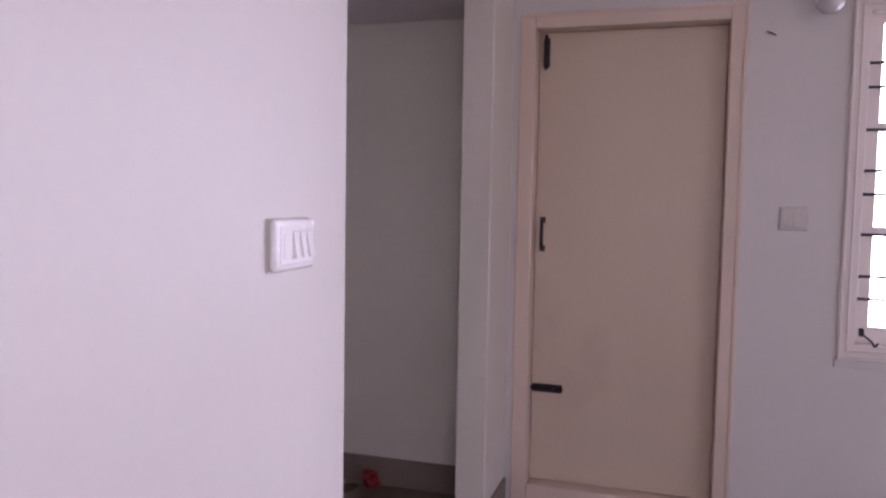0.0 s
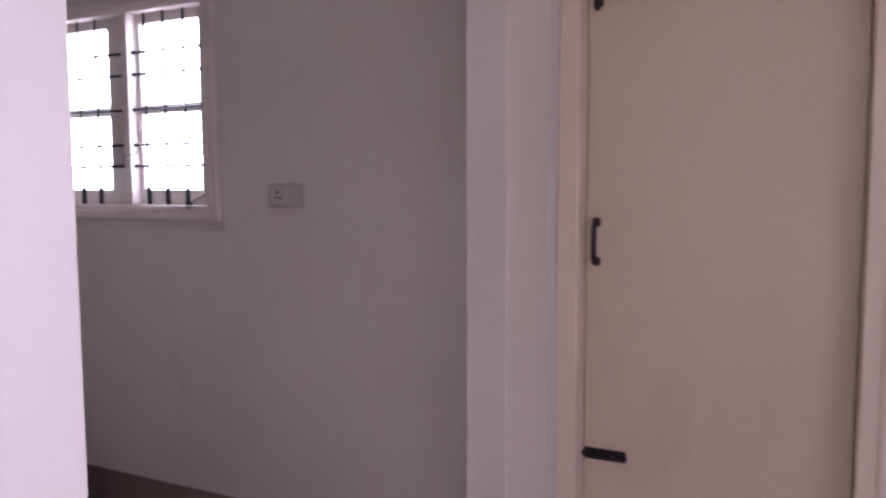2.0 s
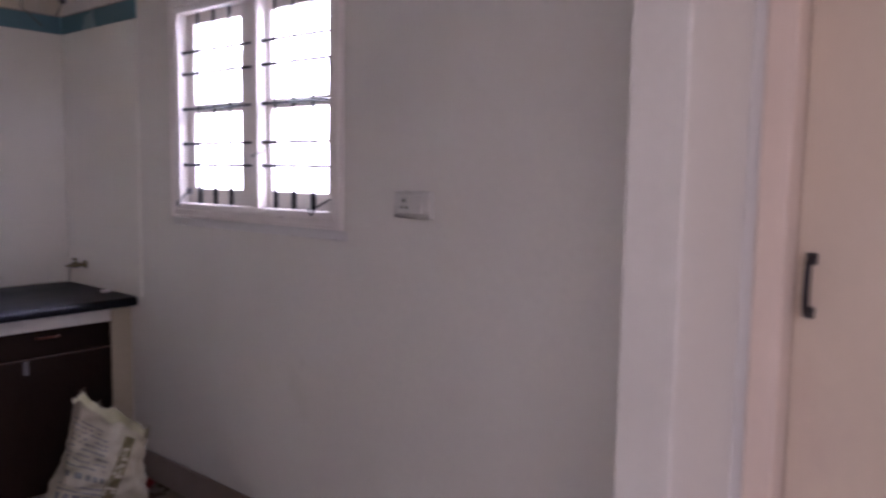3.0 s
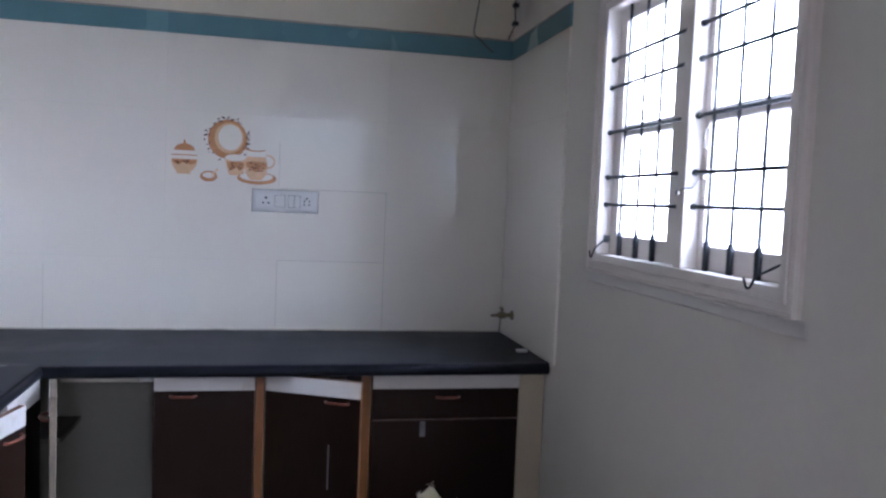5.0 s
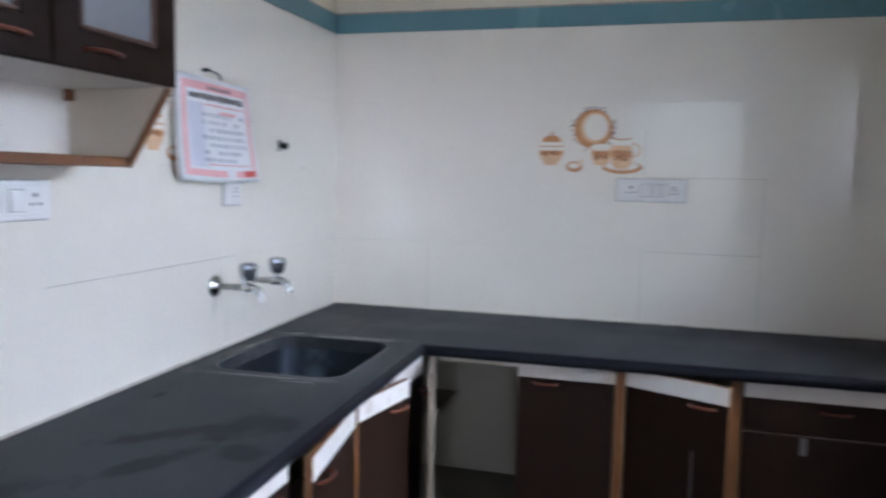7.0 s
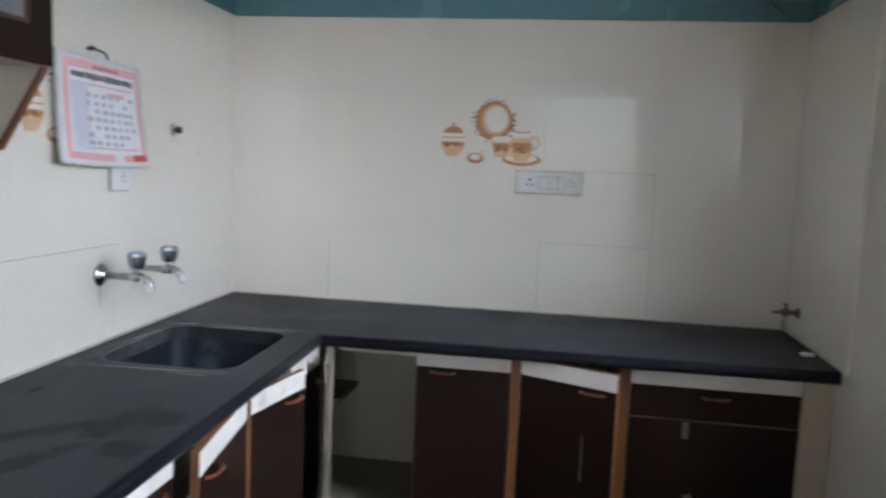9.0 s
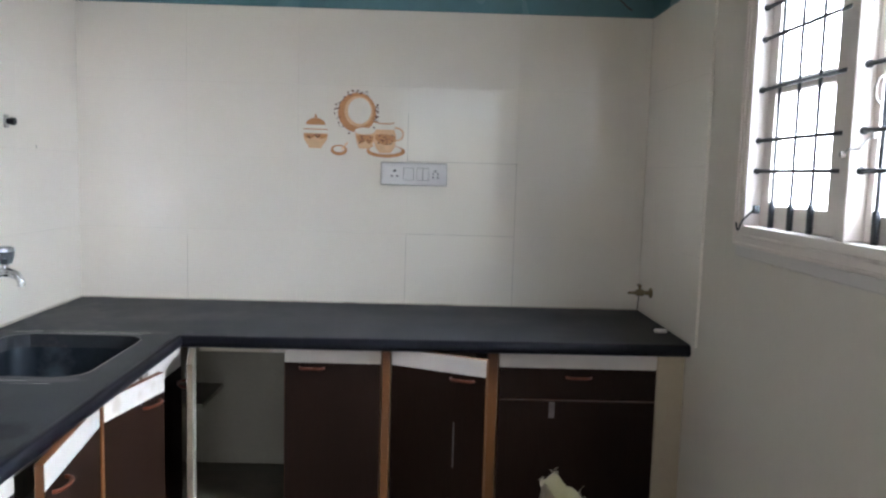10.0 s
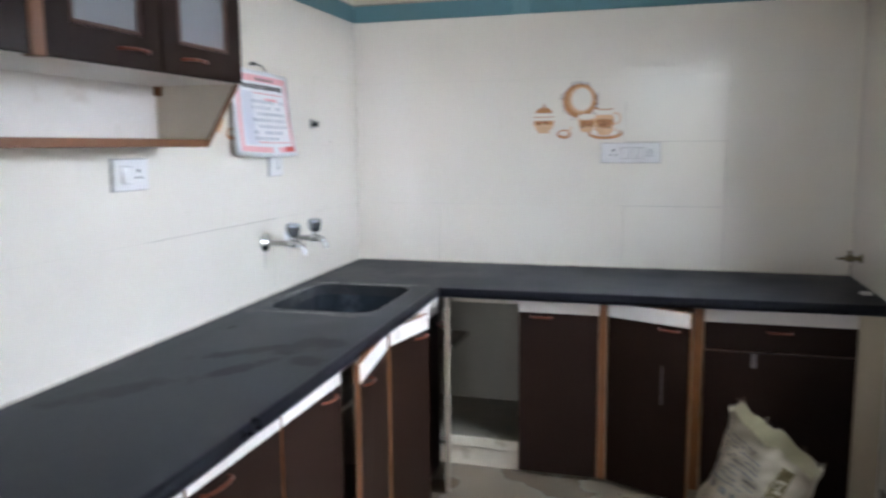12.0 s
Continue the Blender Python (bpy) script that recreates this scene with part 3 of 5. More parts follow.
# ---- switch boards ----
def board(name, origin, u, n, w, h, items, material, label, thick=0.013):
    """A switch board; origin: its lower corner on the wall; items: (kind, centre along u)."""
    m = axes(origin, u, n)
    t = thing(name, origin, label, "switch board")
    # on tiles a projecting grey rim stands in for the board's thin shadow
    tiled = material is PLASTIC and thick < 0.016
    lip = 0.0018 if tiled else 0.001
    bm = box(B(), (-lip, 0.0, -lip), (w + lip, 0.003, h + lip), 0.001)
    bm.transform(m)
    part("back_box", bm, GAP if tiled else PLASTIC_OLD, t, "thin back edge, grey shadow outline on tiled boards")
    bm = box(B(), (0, 0.002, 0), (w, thick, h), 0.005 if thick < 0.016 else 0.009, 3)
    bm.transform(m)
    part("plate", bm, material, t, smooth=True)
    bm = box(B(), (0.014, thick - 0.004, 0.012), (w - 0.014, thick + 0.002, h - 0.012), 0.0015)
    bm.transform(m)
    part("module_frame", bm, material, t)
    zc = h / 2
    f = thick + 0.002
    for kind, c in items:
        if kind.startswith("rocker"):
            rw = (0.022 if thick < 0.016 else 0.0165) if kind == "rocker" else 0.040
            bm = box(B(), (c - rw / 2 - 0.0018, f - 0.002, zc - 0.0258), (c + rw / 2 + 0.0018, f + 0.0006, zc + 0.0258))
            bm.transform(m)
            part("rocker_gap", bm, GAP if tiled else PLASTIC_OLD, t)
            bm = B()
            o = [(f - 0.002, zc - 0.024), (f + 0.009, zc - 0.024), (f + 0.001, zc + 0.024), (f - 0.002, zc + 0.024)]
            slab(bm, o, Matrix(((0, 0, 1, c - rw / 2), (1, 0, 0, 0), (0, 1, 0, 0), (0, 0, 0, 1))), rw)
            bm.transform(m)
            part("rocker", bm, material, t)
        elif kind == "blank":
            bm = box(B(), (c - 0.011, f - 0.001, zc - 0.023), (c + 0.011, f + 0.0015, zc + 0.023), 0.001)
            bm.transform(m)
            part("blank", bm, material, t)
        else:
            bm = box(B(), (c - 0.022, f - 0.001, zc - 0.024), (c + 0.022, f + 0.001, zc + 0.024), 0.001)
            bm.transform(m)
            part("socket", bm, material, t)
            bm = B()
            pins = [(0, 0.012, 0.0056), (-0.011, -0.009, 0.0042), (0.011, -0.009, 0.0042)]
            if kind == "socket5":
                pins = [(0, 0.014, 0.0042), (-0.010, 0.003, 0.0036), (0.010, 0.003, 0.0036), (-0.010, -0.012, 0.0036), (0.010, -0.012, 0.0036)]
            for du, dz, r in pins:
                cyl(bm, (c + du, f - 0.001, zc + dz), (c + du, f + 0.0016, zc + dz), r, seg=8)
            bm.transform(m)
            part("socket_holes", bm, HOLE, t)
    return t


board("switch_board", (0.394, PY, 1.195), (1, 0, 0), (0, -1, 0), 0.150, 0.095, [("blank", 0.036), ("rocker", 0.066), ("rocker", 0.093), ("rocker", 0.119)], PLASTIC, "white plastic switch board with three tilted rockers", 0.020)
board("switch_board", (HX, -4.302, 1.232), (0, -1, 0), (-1, 0, 0), 0.098, 0.088, [("rocker", 0.037), ("rocker", 0.061)], PLASTIC_OLD, "small white two-switch board on the hall wall")
board("switch_board", (KX, -2.222, 1.284), (0, -1, 0), (-1, 0, 0), 0.150, 0.082, [("socket3", 0.045), ("rocker2", 0.100)], PLASTIC_OLD, "white socket and switch board under the window side")
board("switch_board", (1.236, -0.001, 1.356), (1, 0, 0), (0, -1, 0), 0.268, 0.090, [("socket3", 0.055), ("rocker2", 0.112), ("rocker", 0.158), ("rocker", 0.183), ("socket5", 0.222)], PLASTIC, "long white switch board with two sockets on tiles")
board("switch_board", (0.001, -1.843, 1.318), (0, 1, 0), (1, 0, 0), 0.153, 0.092, [("rocker2", 0.050), ("socket3", 0.102)], PLASTIC, "white socket board under the wall cabinet")
board("switch_board", (0.001, -0.935, 1.327), (0, 1, 0), (1, 0, 0), 0.105, 0.085, [("socket5", 0.060)], PLASTIC, "small white socket plate below the calendar")

# ---- hall lamp ----
lamp = thing("wall_lamp", (HX, -4.425, 2.08), "unlit round wall lamp high on the hall wall", "lamp")
part("globe", lathe(B(), [(0.004, -0.052), (0.026, -0.046), (0.044, -0.028), (0.052, 0.0), (0.044, 0.028), (0.028, 0.044), (0.004, 0.05)], Matrix.Translation((HX - 0.10, -4.425, 2.062)), 24), OPAL, lamp, smooth=True)
bm = B()
tube(bm, curve_pts([(HX, -4.425, 2.16), (HX - 0.06, -4.425, 2.17), (HX - 0.10, -4.425, 2.14), (HX - 0.10, -4.425, 2.102)], 4), 0.009)
part("holder", bm, PIPE, lamp, smooth=True)
bm = B()
cyl(bm, (HX, -4.245, 1.972), (HX - 0.02, -4.242, 1.968), 0.0025, seg=6)
tube(bm, [(HX - 0.003, -4.262, 1.962), (HX - 0.003, -4.245, 1.973), (HX - 0.003, -4.228, 1.979)], 0.0022, 6)
single("wall_nail", bm, IRON, "small bent nail in the hall wall", "nail")


# ---- countertop and sink ----
def rounded(x0, y0, x1, y1, r, n=5):
    out = []
    for cx, cy, a in ((x1 - r, y1 - r, 0), (x0 + r, y1 - r, 90), (x0 + r, y0 + r, 180), (x1 - r, y0 + r, 270)):
        out += [(cx + r * math.cos(radians(a + 90 * j / n)), cy + r * math.sin(radians(a + 90 * j / n))) for j in range(n + 1)]
    return out


TOP, UNDER = 0.857, 0.813
CE = -0.665                       # front edge of the back run
SINK = (0.095, -1.170, 0.525, -0.686)


def drop(y):
    """How far the sink run hangs below the back run."""
    return 0.016 * min(0.0, y + 0.3)


def run_edge(y):
    return 0.632 + (CE - y) * 0.010


bm = B()
EDGE = 0.021
outer = [(0.001, -0.001), (KX - 0.009, -0.001), (KX - 0.009, CE + EDGE), (run_edge(CE) - EDGE, CE + EDGE), (run_edge(KY) - EDGE, KY + 0.003), (0.001, KY + 0.003)]
for loop in (outer, rounded(*SINK, 0.075)):
    vs = [bm.verts.new((x, y, TOP)) for x, y in loop]
    for j in range(len(vs)):
        bm.edges.new((vs[j], vs[(j + 1) % len(vs)]))
bmesh.ops.triangle_fill(bm, use_beauty=True, use_dissolve=False, edges=bm.edges[:])
ext = bmesh.ops.extrude_face_region(bm, geom=bm.faces[:])
for v in ext["geom"]:
    if isinstance(v, bmesh.types.BMVert):
        v.co.z = UNDER
for v in bm.verts:
    if v.co.x < 0.66:
        v.co.z += drop(v.co.y)
counter = thing("countertop", (1.2, -0.33, UNDER), "dusty black granite L-shaped kitchen worktop", "worktop")
part("slab", bm, GRANITE, counter, "dusty black granite slab")
prof = [(-EDGE, TOP)] + [(-EDGE + EDGE * math.sin(radians(a)), (TOP + UNDER) / 2 + (TOP - UNDER) / 2 * math.cos(radians(a))) for a in range(15, 170, 15)] + [(-EDGE, UNDER)]
bm = B()
path = [(KX - 0.009, CE, 0, -1), (run_edge(CE), CE, 1, -1), (run_edge(KY), KY + 0.003, 1, 0)]
rows = [[bm.verts.new((x + o * ox, y + o * oy, z + (drop(y) if x < 0.7 else 0))) for o, z in prof] for x, y, ox, oy in path]
for p, q in zip(rows, rows[1:]):
    for j in range(len(prof) - 1):
        bm.faces.new((p[j], p[j + 1], q[j + 1], q[j]))
bm.faces.new(rows[0])
bm.faces.new(rows[-1][::-1])
part("nosing", bm, GRANITE_EDGE, counter, "polished rounded black granite edge", smooth=True)

bm = B()
tube(bm, [(KX - 0.012, -0.003, TOP + 0.001), (0.003, -0.003, TOP + 0.001)] + [(0.003, -0.003 - 0.1 * k, TOP + 0.001 + drop(-0.003 - 0.1 * k)) for k in range(1, 31)], 0.0042, 6)
part("wall_joint", bm, JOINT, counter, "grubby cement joint along the tiles")
sink = thing("sink", (0.30, -0.92, 0.66), "dark steel sink bowl set in the granite", "sink")
bm = B()
rings = []
for z, d, r in ((TOP - 0.022, -0.004, 0.078), (TOP - 0.045, -0.001, 0.076), (0.72, 0.010, 0.070), (0.685, 0.024, 0.062), (0.668, 0.055, 0.045)):
    rings.append([bm.verts.new((x, y, z)) for x, y in rounded(SINK[0] + d, SINK[1] + d, SINK[2] - d, SINK[3] - d, r)])
for a, b in zip(rings, rings[1:]):
    for j in range(len(a)):
        bm.faces.new((a[j], a[(j + 1) % len(a)], b[(j + 1) % len(b)], b[j]))
bm.faces.new(rings[-1])
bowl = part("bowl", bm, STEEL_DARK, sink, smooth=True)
sol = bowl.modifiers.new("thickness", "SOLIDIFY")
sol.thickness, sol.offset = 0.002, 1
bm = B()
loop = rounded(SINK[0] - 0.002, SINK[1] - 0.002, SINK[2] + 0.002, SINK[3] + 0.002, 0.077)
tube(bm, [(x, y, TOP + 0.0002 + drop(y)) for x, y in loop + loop[:1]], 0.0016, 6)
part("sealant", bm, SEAL, sink, "grey dusty sealant round the bowl")
bm = B()
cyl(bm, (0.30, -0.92, 0.667), (0.30, -0.92, 0.672), 0.042, seg=20)
part("drain", bm, PIPE, sink, "round steel drain")


# ---- taps ----
def tap(y, z):
    t = thing("tap", (0.0, y, z), "chrome wall tap with a faceted knob above the sink", "tap", group="taps over the sink")
    side = Matrix.Rotation(radians(90), 4, "Y")
    part("flange", lathe(B(), [(0.034, 0.0), (0.036, 0.004), (0.030, 0.010), (0.018, 0.016), (0.012, 0.022)], Matrix.Translation((0.001, y, z)) @ side), CHROME, t, smooth=True)
    bm = B()
    tube(bm, [(0.015, y, z), (0.07, y, z), (0.105, y, z), (0.115, y, z)], [0.0105, 0.0105, 0.0125, 0.014], 14)
    part("arm", bm, PIPE, t, "tarnished extension arm", smooth=True)
    bm = B()
    tube(bm, curve_pts([(0.108, y, z), (0.135, y, z + 0.001), (0.160, y, z - 0.006), (0.174, y, z - 0.022), (0.177, y, z - 0.042)], 4), [0.016] * 5 + [0.014] * 5 + [0.012] * 7, 14)
    cyl(bm, (0.128, y, z + 0.008), (0.128, y, z + 0.028), 0.011)
    part("spout", bm, CHROME, t, smooth=True)
    part("knob", lathe(B(), [(0.010, 0.025), (0.021, 0.029), (0.027, 0.045), (0.030, 0.066), (0.028, 0.077), (0.016, 0.082)], Matrix.Translation((0.128, y, z)), 8), KNOB, t, "faceted chrome knob")


tap(-0.985, 1.064)
tap(-0.790, 1.064)
valve = thing("gas_valve", (KX - 0.006, -0.176, 0.958), "aged brass gas valve on the tiled wall", "valve")
VX = KX - 0.007
side = Matrix.Rotation(radians(-90), 4, "Y")
part("flange", lathe(B(), [(0.021, 0.0), (0.021, 0.006), (0.012, 0.012)], Matrix.Translation((VX, -0.176, 0.958)) @ side), BRASS, valve, smooth=True)
bm = B()
tube(bm, [(VX - 0.008, -0.176, 0.958), (VX - 0.03, -0.176, 0.958), (VX - 0.034, -0.176, 0.958), (VX - 0.062, -0.176, 0.958), (VX - 0.064, -0.176, 0.958), (VX - 0.095, -0.176, 0.956)], [0.009, 0.009, 0.014, 0.014, 0.007, 0.005], 12)
part("body", bm, BRASS, valve, smooth=True)
bm = B()
cyl(bm, (VX - 0.048, -0.176, 0.968), (VX - 0.048, -0.176, 0.982), 0.006)
box(bm, (VX - 0.054, -0.186, 0.982), (VX - 0.042, -0.150, 0.991), 0.002)
part("lever", bm, BRASS, valve, smooth=True)
bm = B()
tube(bm, curve_pts([(VX - 0.003, -0.03, 0.952), (VX - 0.004, -0.012, 0.92), (VX - 0.008, -0.010, 0.862)], 4), 0.0022, 6)
single("corner_wire", bm, CABLE, "thin dark wire in the tiled corner", "cable")
stub = thing("pipe_stub", (0.0, -0.537, 1.542), "capped dark pipe stub on the tiled wall", "pipe")
part("flange", box(B(), (0.001, -0.549, 1.520), (0.012, -0.527, 1.564), 0.003), PIPE, stub)
bm = B()
cyl(bm, (0.010, -0.538, 1.542), (0.034, -0.538, 1.542), 0.0105)
cyl(bm, (0.020, -0.538, 1.542), (0.036, -0.538, 1.542), 0.013, seg=6)
part("cap", bm, IRON, stub, "dark hexagonal cap", smooth=True)


# ---- cabinets ----
def leaf_door(parent, hinge, u, n, w, z0, z1, handle_u, strip=True, wide=0.085, hz=None, edge=None):
    """A leaf of board from its hinge along u, with its face towards n."""
    m = axes((hinge[0], hinge[1], 0), u, n)
    bm = box(B(), (0.002, -0.018, z0), (w - 0.002, 0, z1), 0.001)
    bm.transform(m)
    d = part("door", bm, edge or PLY, parent, "dark brown laminated door with raw wood edges")
    zs = z1 - 0.057 if strip else z1
    bm = box(B(), (0.0035, 0, z0 + 0.001), (w - 0.0035, 0.0012, zs - 0.0005))
    bm.transform(m)
    part("laminate", bm, LAMINATE, d)
    if strip:
        bm = box(B(), (0.003, 0, zs), (w - 0.003, 0.0016, z1 - 0.0005))
        bm.transform(m)
        part("top_strip", bm, STRIP, d, "white laminate strip with stains")
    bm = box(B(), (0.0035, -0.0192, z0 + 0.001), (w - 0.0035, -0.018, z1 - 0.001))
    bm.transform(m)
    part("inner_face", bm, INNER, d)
    hz = zs - 0.018 if hz is None else hz
    bm = B()
    a, b = handle_u - wide / 2, handle_u + wide / 2
    tube(bm, curve_pts([(a, 0.001, hz), (a + 0.012, 0.018, hz + 0.001), (handle_u, 0.026, hz + 0.003), (b - 0.012, 0.018, hz + 0.001), (b, 0.001, hz)], 4), [0.004] + [0.0048] * 15 + [0.004], 8)
    bm.transform(m)
    part("handle", bm, COPPER, d, "copper bow handle", smooth=True)
    return d


def carcass(parent, x0, x1, y0, y1, z0, z1, front, shelf=None, t=0.018):
    """Side, back, bottom and rail boards of a base unit. front: 'y' (open to -y) or 'x' (open to +x)."""
    if front == "y":
        sides = [((x0, y0, FLOOR), (x0 + t, y1, z1)), ((x1 - t, y0, FLOOR), (x1, y1, z1))]
        back = ((x0 + t, y1 - 0.008, z0), (x1 - t, y1, z1))
        kick = ((x0 + t, y0 + 0.012, FLOOR), (x1 - t, y0 + 0.028, z0 - 0.042))
        rail = ((x0 + t, y0, z1 - 0.014), (x1 - t, y0 + 0.06, z1))
    else:
        sides = [((x0, y0, FLOOR), (x1, y0 + t, z1)), ((x0, y1 - t, FLOOR), (x1, y1, z1))]
        back = ((x0, y0 + t, z0), (x0 + 0.008, y1 - t, z1))
        kick = ((x1 - 0.028, y0 + t, FLOOR), (x1 - 0.012, y1 - t, z0 - 0.042))
        rail = ((x1 - 0.06, y0 + t, z1 - 0.014), (x1, y1 - t, z1))
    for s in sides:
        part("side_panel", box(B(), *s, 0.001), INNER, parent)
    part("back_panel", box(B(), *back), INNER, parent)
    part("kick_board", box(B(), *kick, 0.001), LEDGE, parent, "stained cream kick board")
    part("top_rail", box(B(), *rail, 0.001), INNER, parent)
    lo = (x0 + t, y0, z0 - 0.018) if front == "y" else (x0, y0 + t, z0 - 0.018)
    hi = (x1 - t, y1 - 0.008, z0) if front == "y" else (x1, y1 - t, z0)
    part("bottom_board", box(B(), lo, hi, 0.001), INNER_DARK, parent, "dark bottom board")


CZ, DB, DT = 0.163, 0.055, 0.808
FY = -0.592                       # fronts of the back run
FXL = 0.618                       # fronts of the left run
G = "base cabinets under the worktop"
# double unit with one door swung open
c1 = thing("base_cabinet", (0.97, -0.3, FLOOR), "dark brown base cabinet with one door swung wide open", "cabinet", G)
carcass(c1, 0.040, 1.303, FY + 0.019, -0.012, CZ, UNDER - 0.002, "y")
part("lower_ledge", box(B(), (0.642, FY + 0.015, CZ - 0.034), (1.285, FY + 0.030, CZ + 0.010), 0.002), LEDGE, c1, "stained cream front ledge")
ang = radians(-74.6)
leaf_door(c1, (0.634, FY), (math.cos(ang), math.sin(ang), 0), (math.sin(ang), -math.cos(ang), 0), 0.300, DB, DT, 0.235, edge=WORN_EDGE)
leaf_door(c1, (1.288, FY), (-1, 0, 0), (0, -1, 0), 0.335, DB, DT, 0.238)
part("post", box(B(), (1.289, FY - 0.004, FLOOR + 0.012), (1.318, FY + 0.018, UNDER - 0.003), 0.002), PLY, c1, "orange-brown wooden post")
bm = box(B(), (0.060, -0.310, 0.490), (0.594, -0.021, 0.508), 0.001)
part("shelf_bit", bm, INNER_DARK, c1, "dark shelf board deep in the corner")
part("front_rail", box(B(), (0.660, FY + 0.019, 0.778), (1.285, FY + 0.034, 0.7965), 0.001), LEDGE, c1, "grubby pale rail under the worktop")
part("tape_scrap", box(B(), (0.905, FY + 0.002, 0.782), (0.952, FY + 0.010, 0.800), 0.002), STRIP, c1, "torn paper scrap")
c3 = thing("base_cabinet", (1.48, -0.3, FLOOR), "dark brown base cabinet with its door ajar", "cabinet", G)
carcass(c3, 1.305, 1.668, FY + 0.019, -0.012, CZ, UNDER - 0.002, "y")
ang = radians(-24.5)
d3 = leaf_door(c3, (1.320, FY), (math.cos(ang), math.sin(ang), 0), (math.sin(ang), -math.cos(ang), 0), 0.350, DB, DT, 0.265)
part("post", box(B(), (1.652, FY - 0.004, FLOOR + 0.012), (1.688, FY + 0.018, UNDER - 0.003), 0.002), PLY, c3, "orange-brown wooden post")
m = axes((1.320, FY, 0), (math.cos(ang), math.sin(ang), 0), (math.sin(ang), -math.cos(ang), 0))
bm = box(B(), (0.236, 0.001, 0.430), (0.241, 0.0022, 0.585))
bm.transform(m)
part("scratch", bm, SCUFF, d3, "pale scratch on the laminate")
c4 = thing("base_cabinet", (1.96, -0.3, FLOOR), "wide dark brown base cabinet with a drawer front", "cabinet", G)
carcass(c4, 1.670, 2.255, FY + 0.019, -0.012, CZ, UNDER - 0.002, "y")
dr = part("drawer_front", box(B(), (1.692, FY, 0.640), (2.236, FY + 0.018, DT), 0.001), PLY, c4, "drawer front with white top strip")
part("laminate", box(B(), (1.693, FY - 0.0012, 0.641), (2.235, FY, DT - 0.058)), LAMINATE, dr)
part("top_strip", box(B(), (1.693, FY - 0.0016, DT - 0.057), (2.235, FY, DT - 0.0005)), STRIP, dr, "white laminate strip with stains")
bm = B()
tube(bm, curve_pts([(1.925, FY, 0.720), (1.937, FY - 0.018, 0.721), (1.967, FY - 0.025, 0.723), (1.998, FY - 0.018, 0.721), (2.010, FY, 0.720)], 4), 0.0046)
part("handle", bm, COPPER, dr, "copper bow handle", smooth=True)
dd = part("door", box(B(), (1.692, FY, DB), (2.236, FY + 0.018, 0.636), 0.001), PLY, c4)
part("laminate", box(B(), (1.693, FY - 0.0012, DB + 0.001), (2.235, FY, 0.635)), LAMINATE, dd)
part("paper_label", box(B(), (1.868, FY - 0.0026, 0.575), (1.888, FY - 0.0012, 0.632)), SCUFF, dd, "torn pale sticker")
part("pale_line", box(B(), (1.700, FY - 0.002, 0.6365), (2.232, FY - 0.0012, 0.6385)), SCUFF, dr)
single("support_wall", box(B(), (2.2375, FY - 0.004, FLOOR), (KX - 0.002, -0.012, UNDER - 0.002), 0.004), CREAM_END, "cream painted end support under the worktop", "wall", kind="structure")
# left run
ca = thing("base_cabinet", (0.3, -1.28, FLOOR), "dark brown sink cabinet with both doors ajar", "cabinet", G)
carcass(ca, 0.012, FXL - 0.019, -1.655, -0.935, CZ, UNDER - 0.16, "x")
part("front_rail", box(B(), (FXL - 0.036, -1.637, UNDER - 0.05), (FXL - 0.019, -0.953, UNDER - 0.003), 0.001), STRIP, ca, "stained white front rail")
a1 = radians(90 - 10.3)
leaf_door(ca, (FXL, -1.247), (math.cos(a1), math.sin(a1), 0), (math.sin(a1), -math.cos(a1), 0), 0.300, DB, 0.806, 0.225)
a2 = radians(-90 + 8.5)
leaf_door(ca, (FXL, -1.268), (math.cos(a2), math.sin(a2), 0), (-math.sin(a2), math.cos(a2), 0), 0.400, DB, 0.804, 0.315)
part("post", box(B(), (FXL - 0.016, -1.266, FLOOR + 0.012), (FXL + 0.004, -1.249, 0.795), 0.002), PLY, ca, "orange-brown wooden post")
cb = thing("corner_cabinet", (FXL, -0.78, FLOOR), "dark corner panel with a stained white top strip", "cabinet")
part("panel", box(B(), (FXL - 0.019, -0.933, FLOOR + 0.01), (FXL - 0.002, -0.625, 0.74), 0.001), LAMINATE, cb)
part("top_strip", box(B(), (FXL - 0.018, -0.932, 0.741), (FXL, -0.640, UNDER - 0.003), 0.001), STRIP, cb, "stained white strip")
yy = -1.657
for k, w in enumerate((0.375, 0.400, 0.400)):
    cu = thing("base_cabinet", (0.3, yy - w / 2, FLOOR), "dark brown base cabinet with a white top strip", "cabinet", G)
    carcass(cu, 0.012, FXL - 0.019, yy - w, yy - 0.001, CZ, UNDER - 0.003, "x")
    leaf_door(cu, (FXL, yy - w), (0, 1, 0), (1, 0, 0), w - 0.006, DB, 0.803, (w - 0.1) if k % 2 == 0 else 0.1, wide=0.085 if k == 0 else 0.108)
    yy -= w + 0.002
single("support_wall", box(B(), (0.012, KY + 0.003, FLOOR), (FXL, yy, UNDER - 0.003), 0.003), CREAM_WALL, "cream painted end support at the partition", "wall", kind="structure")

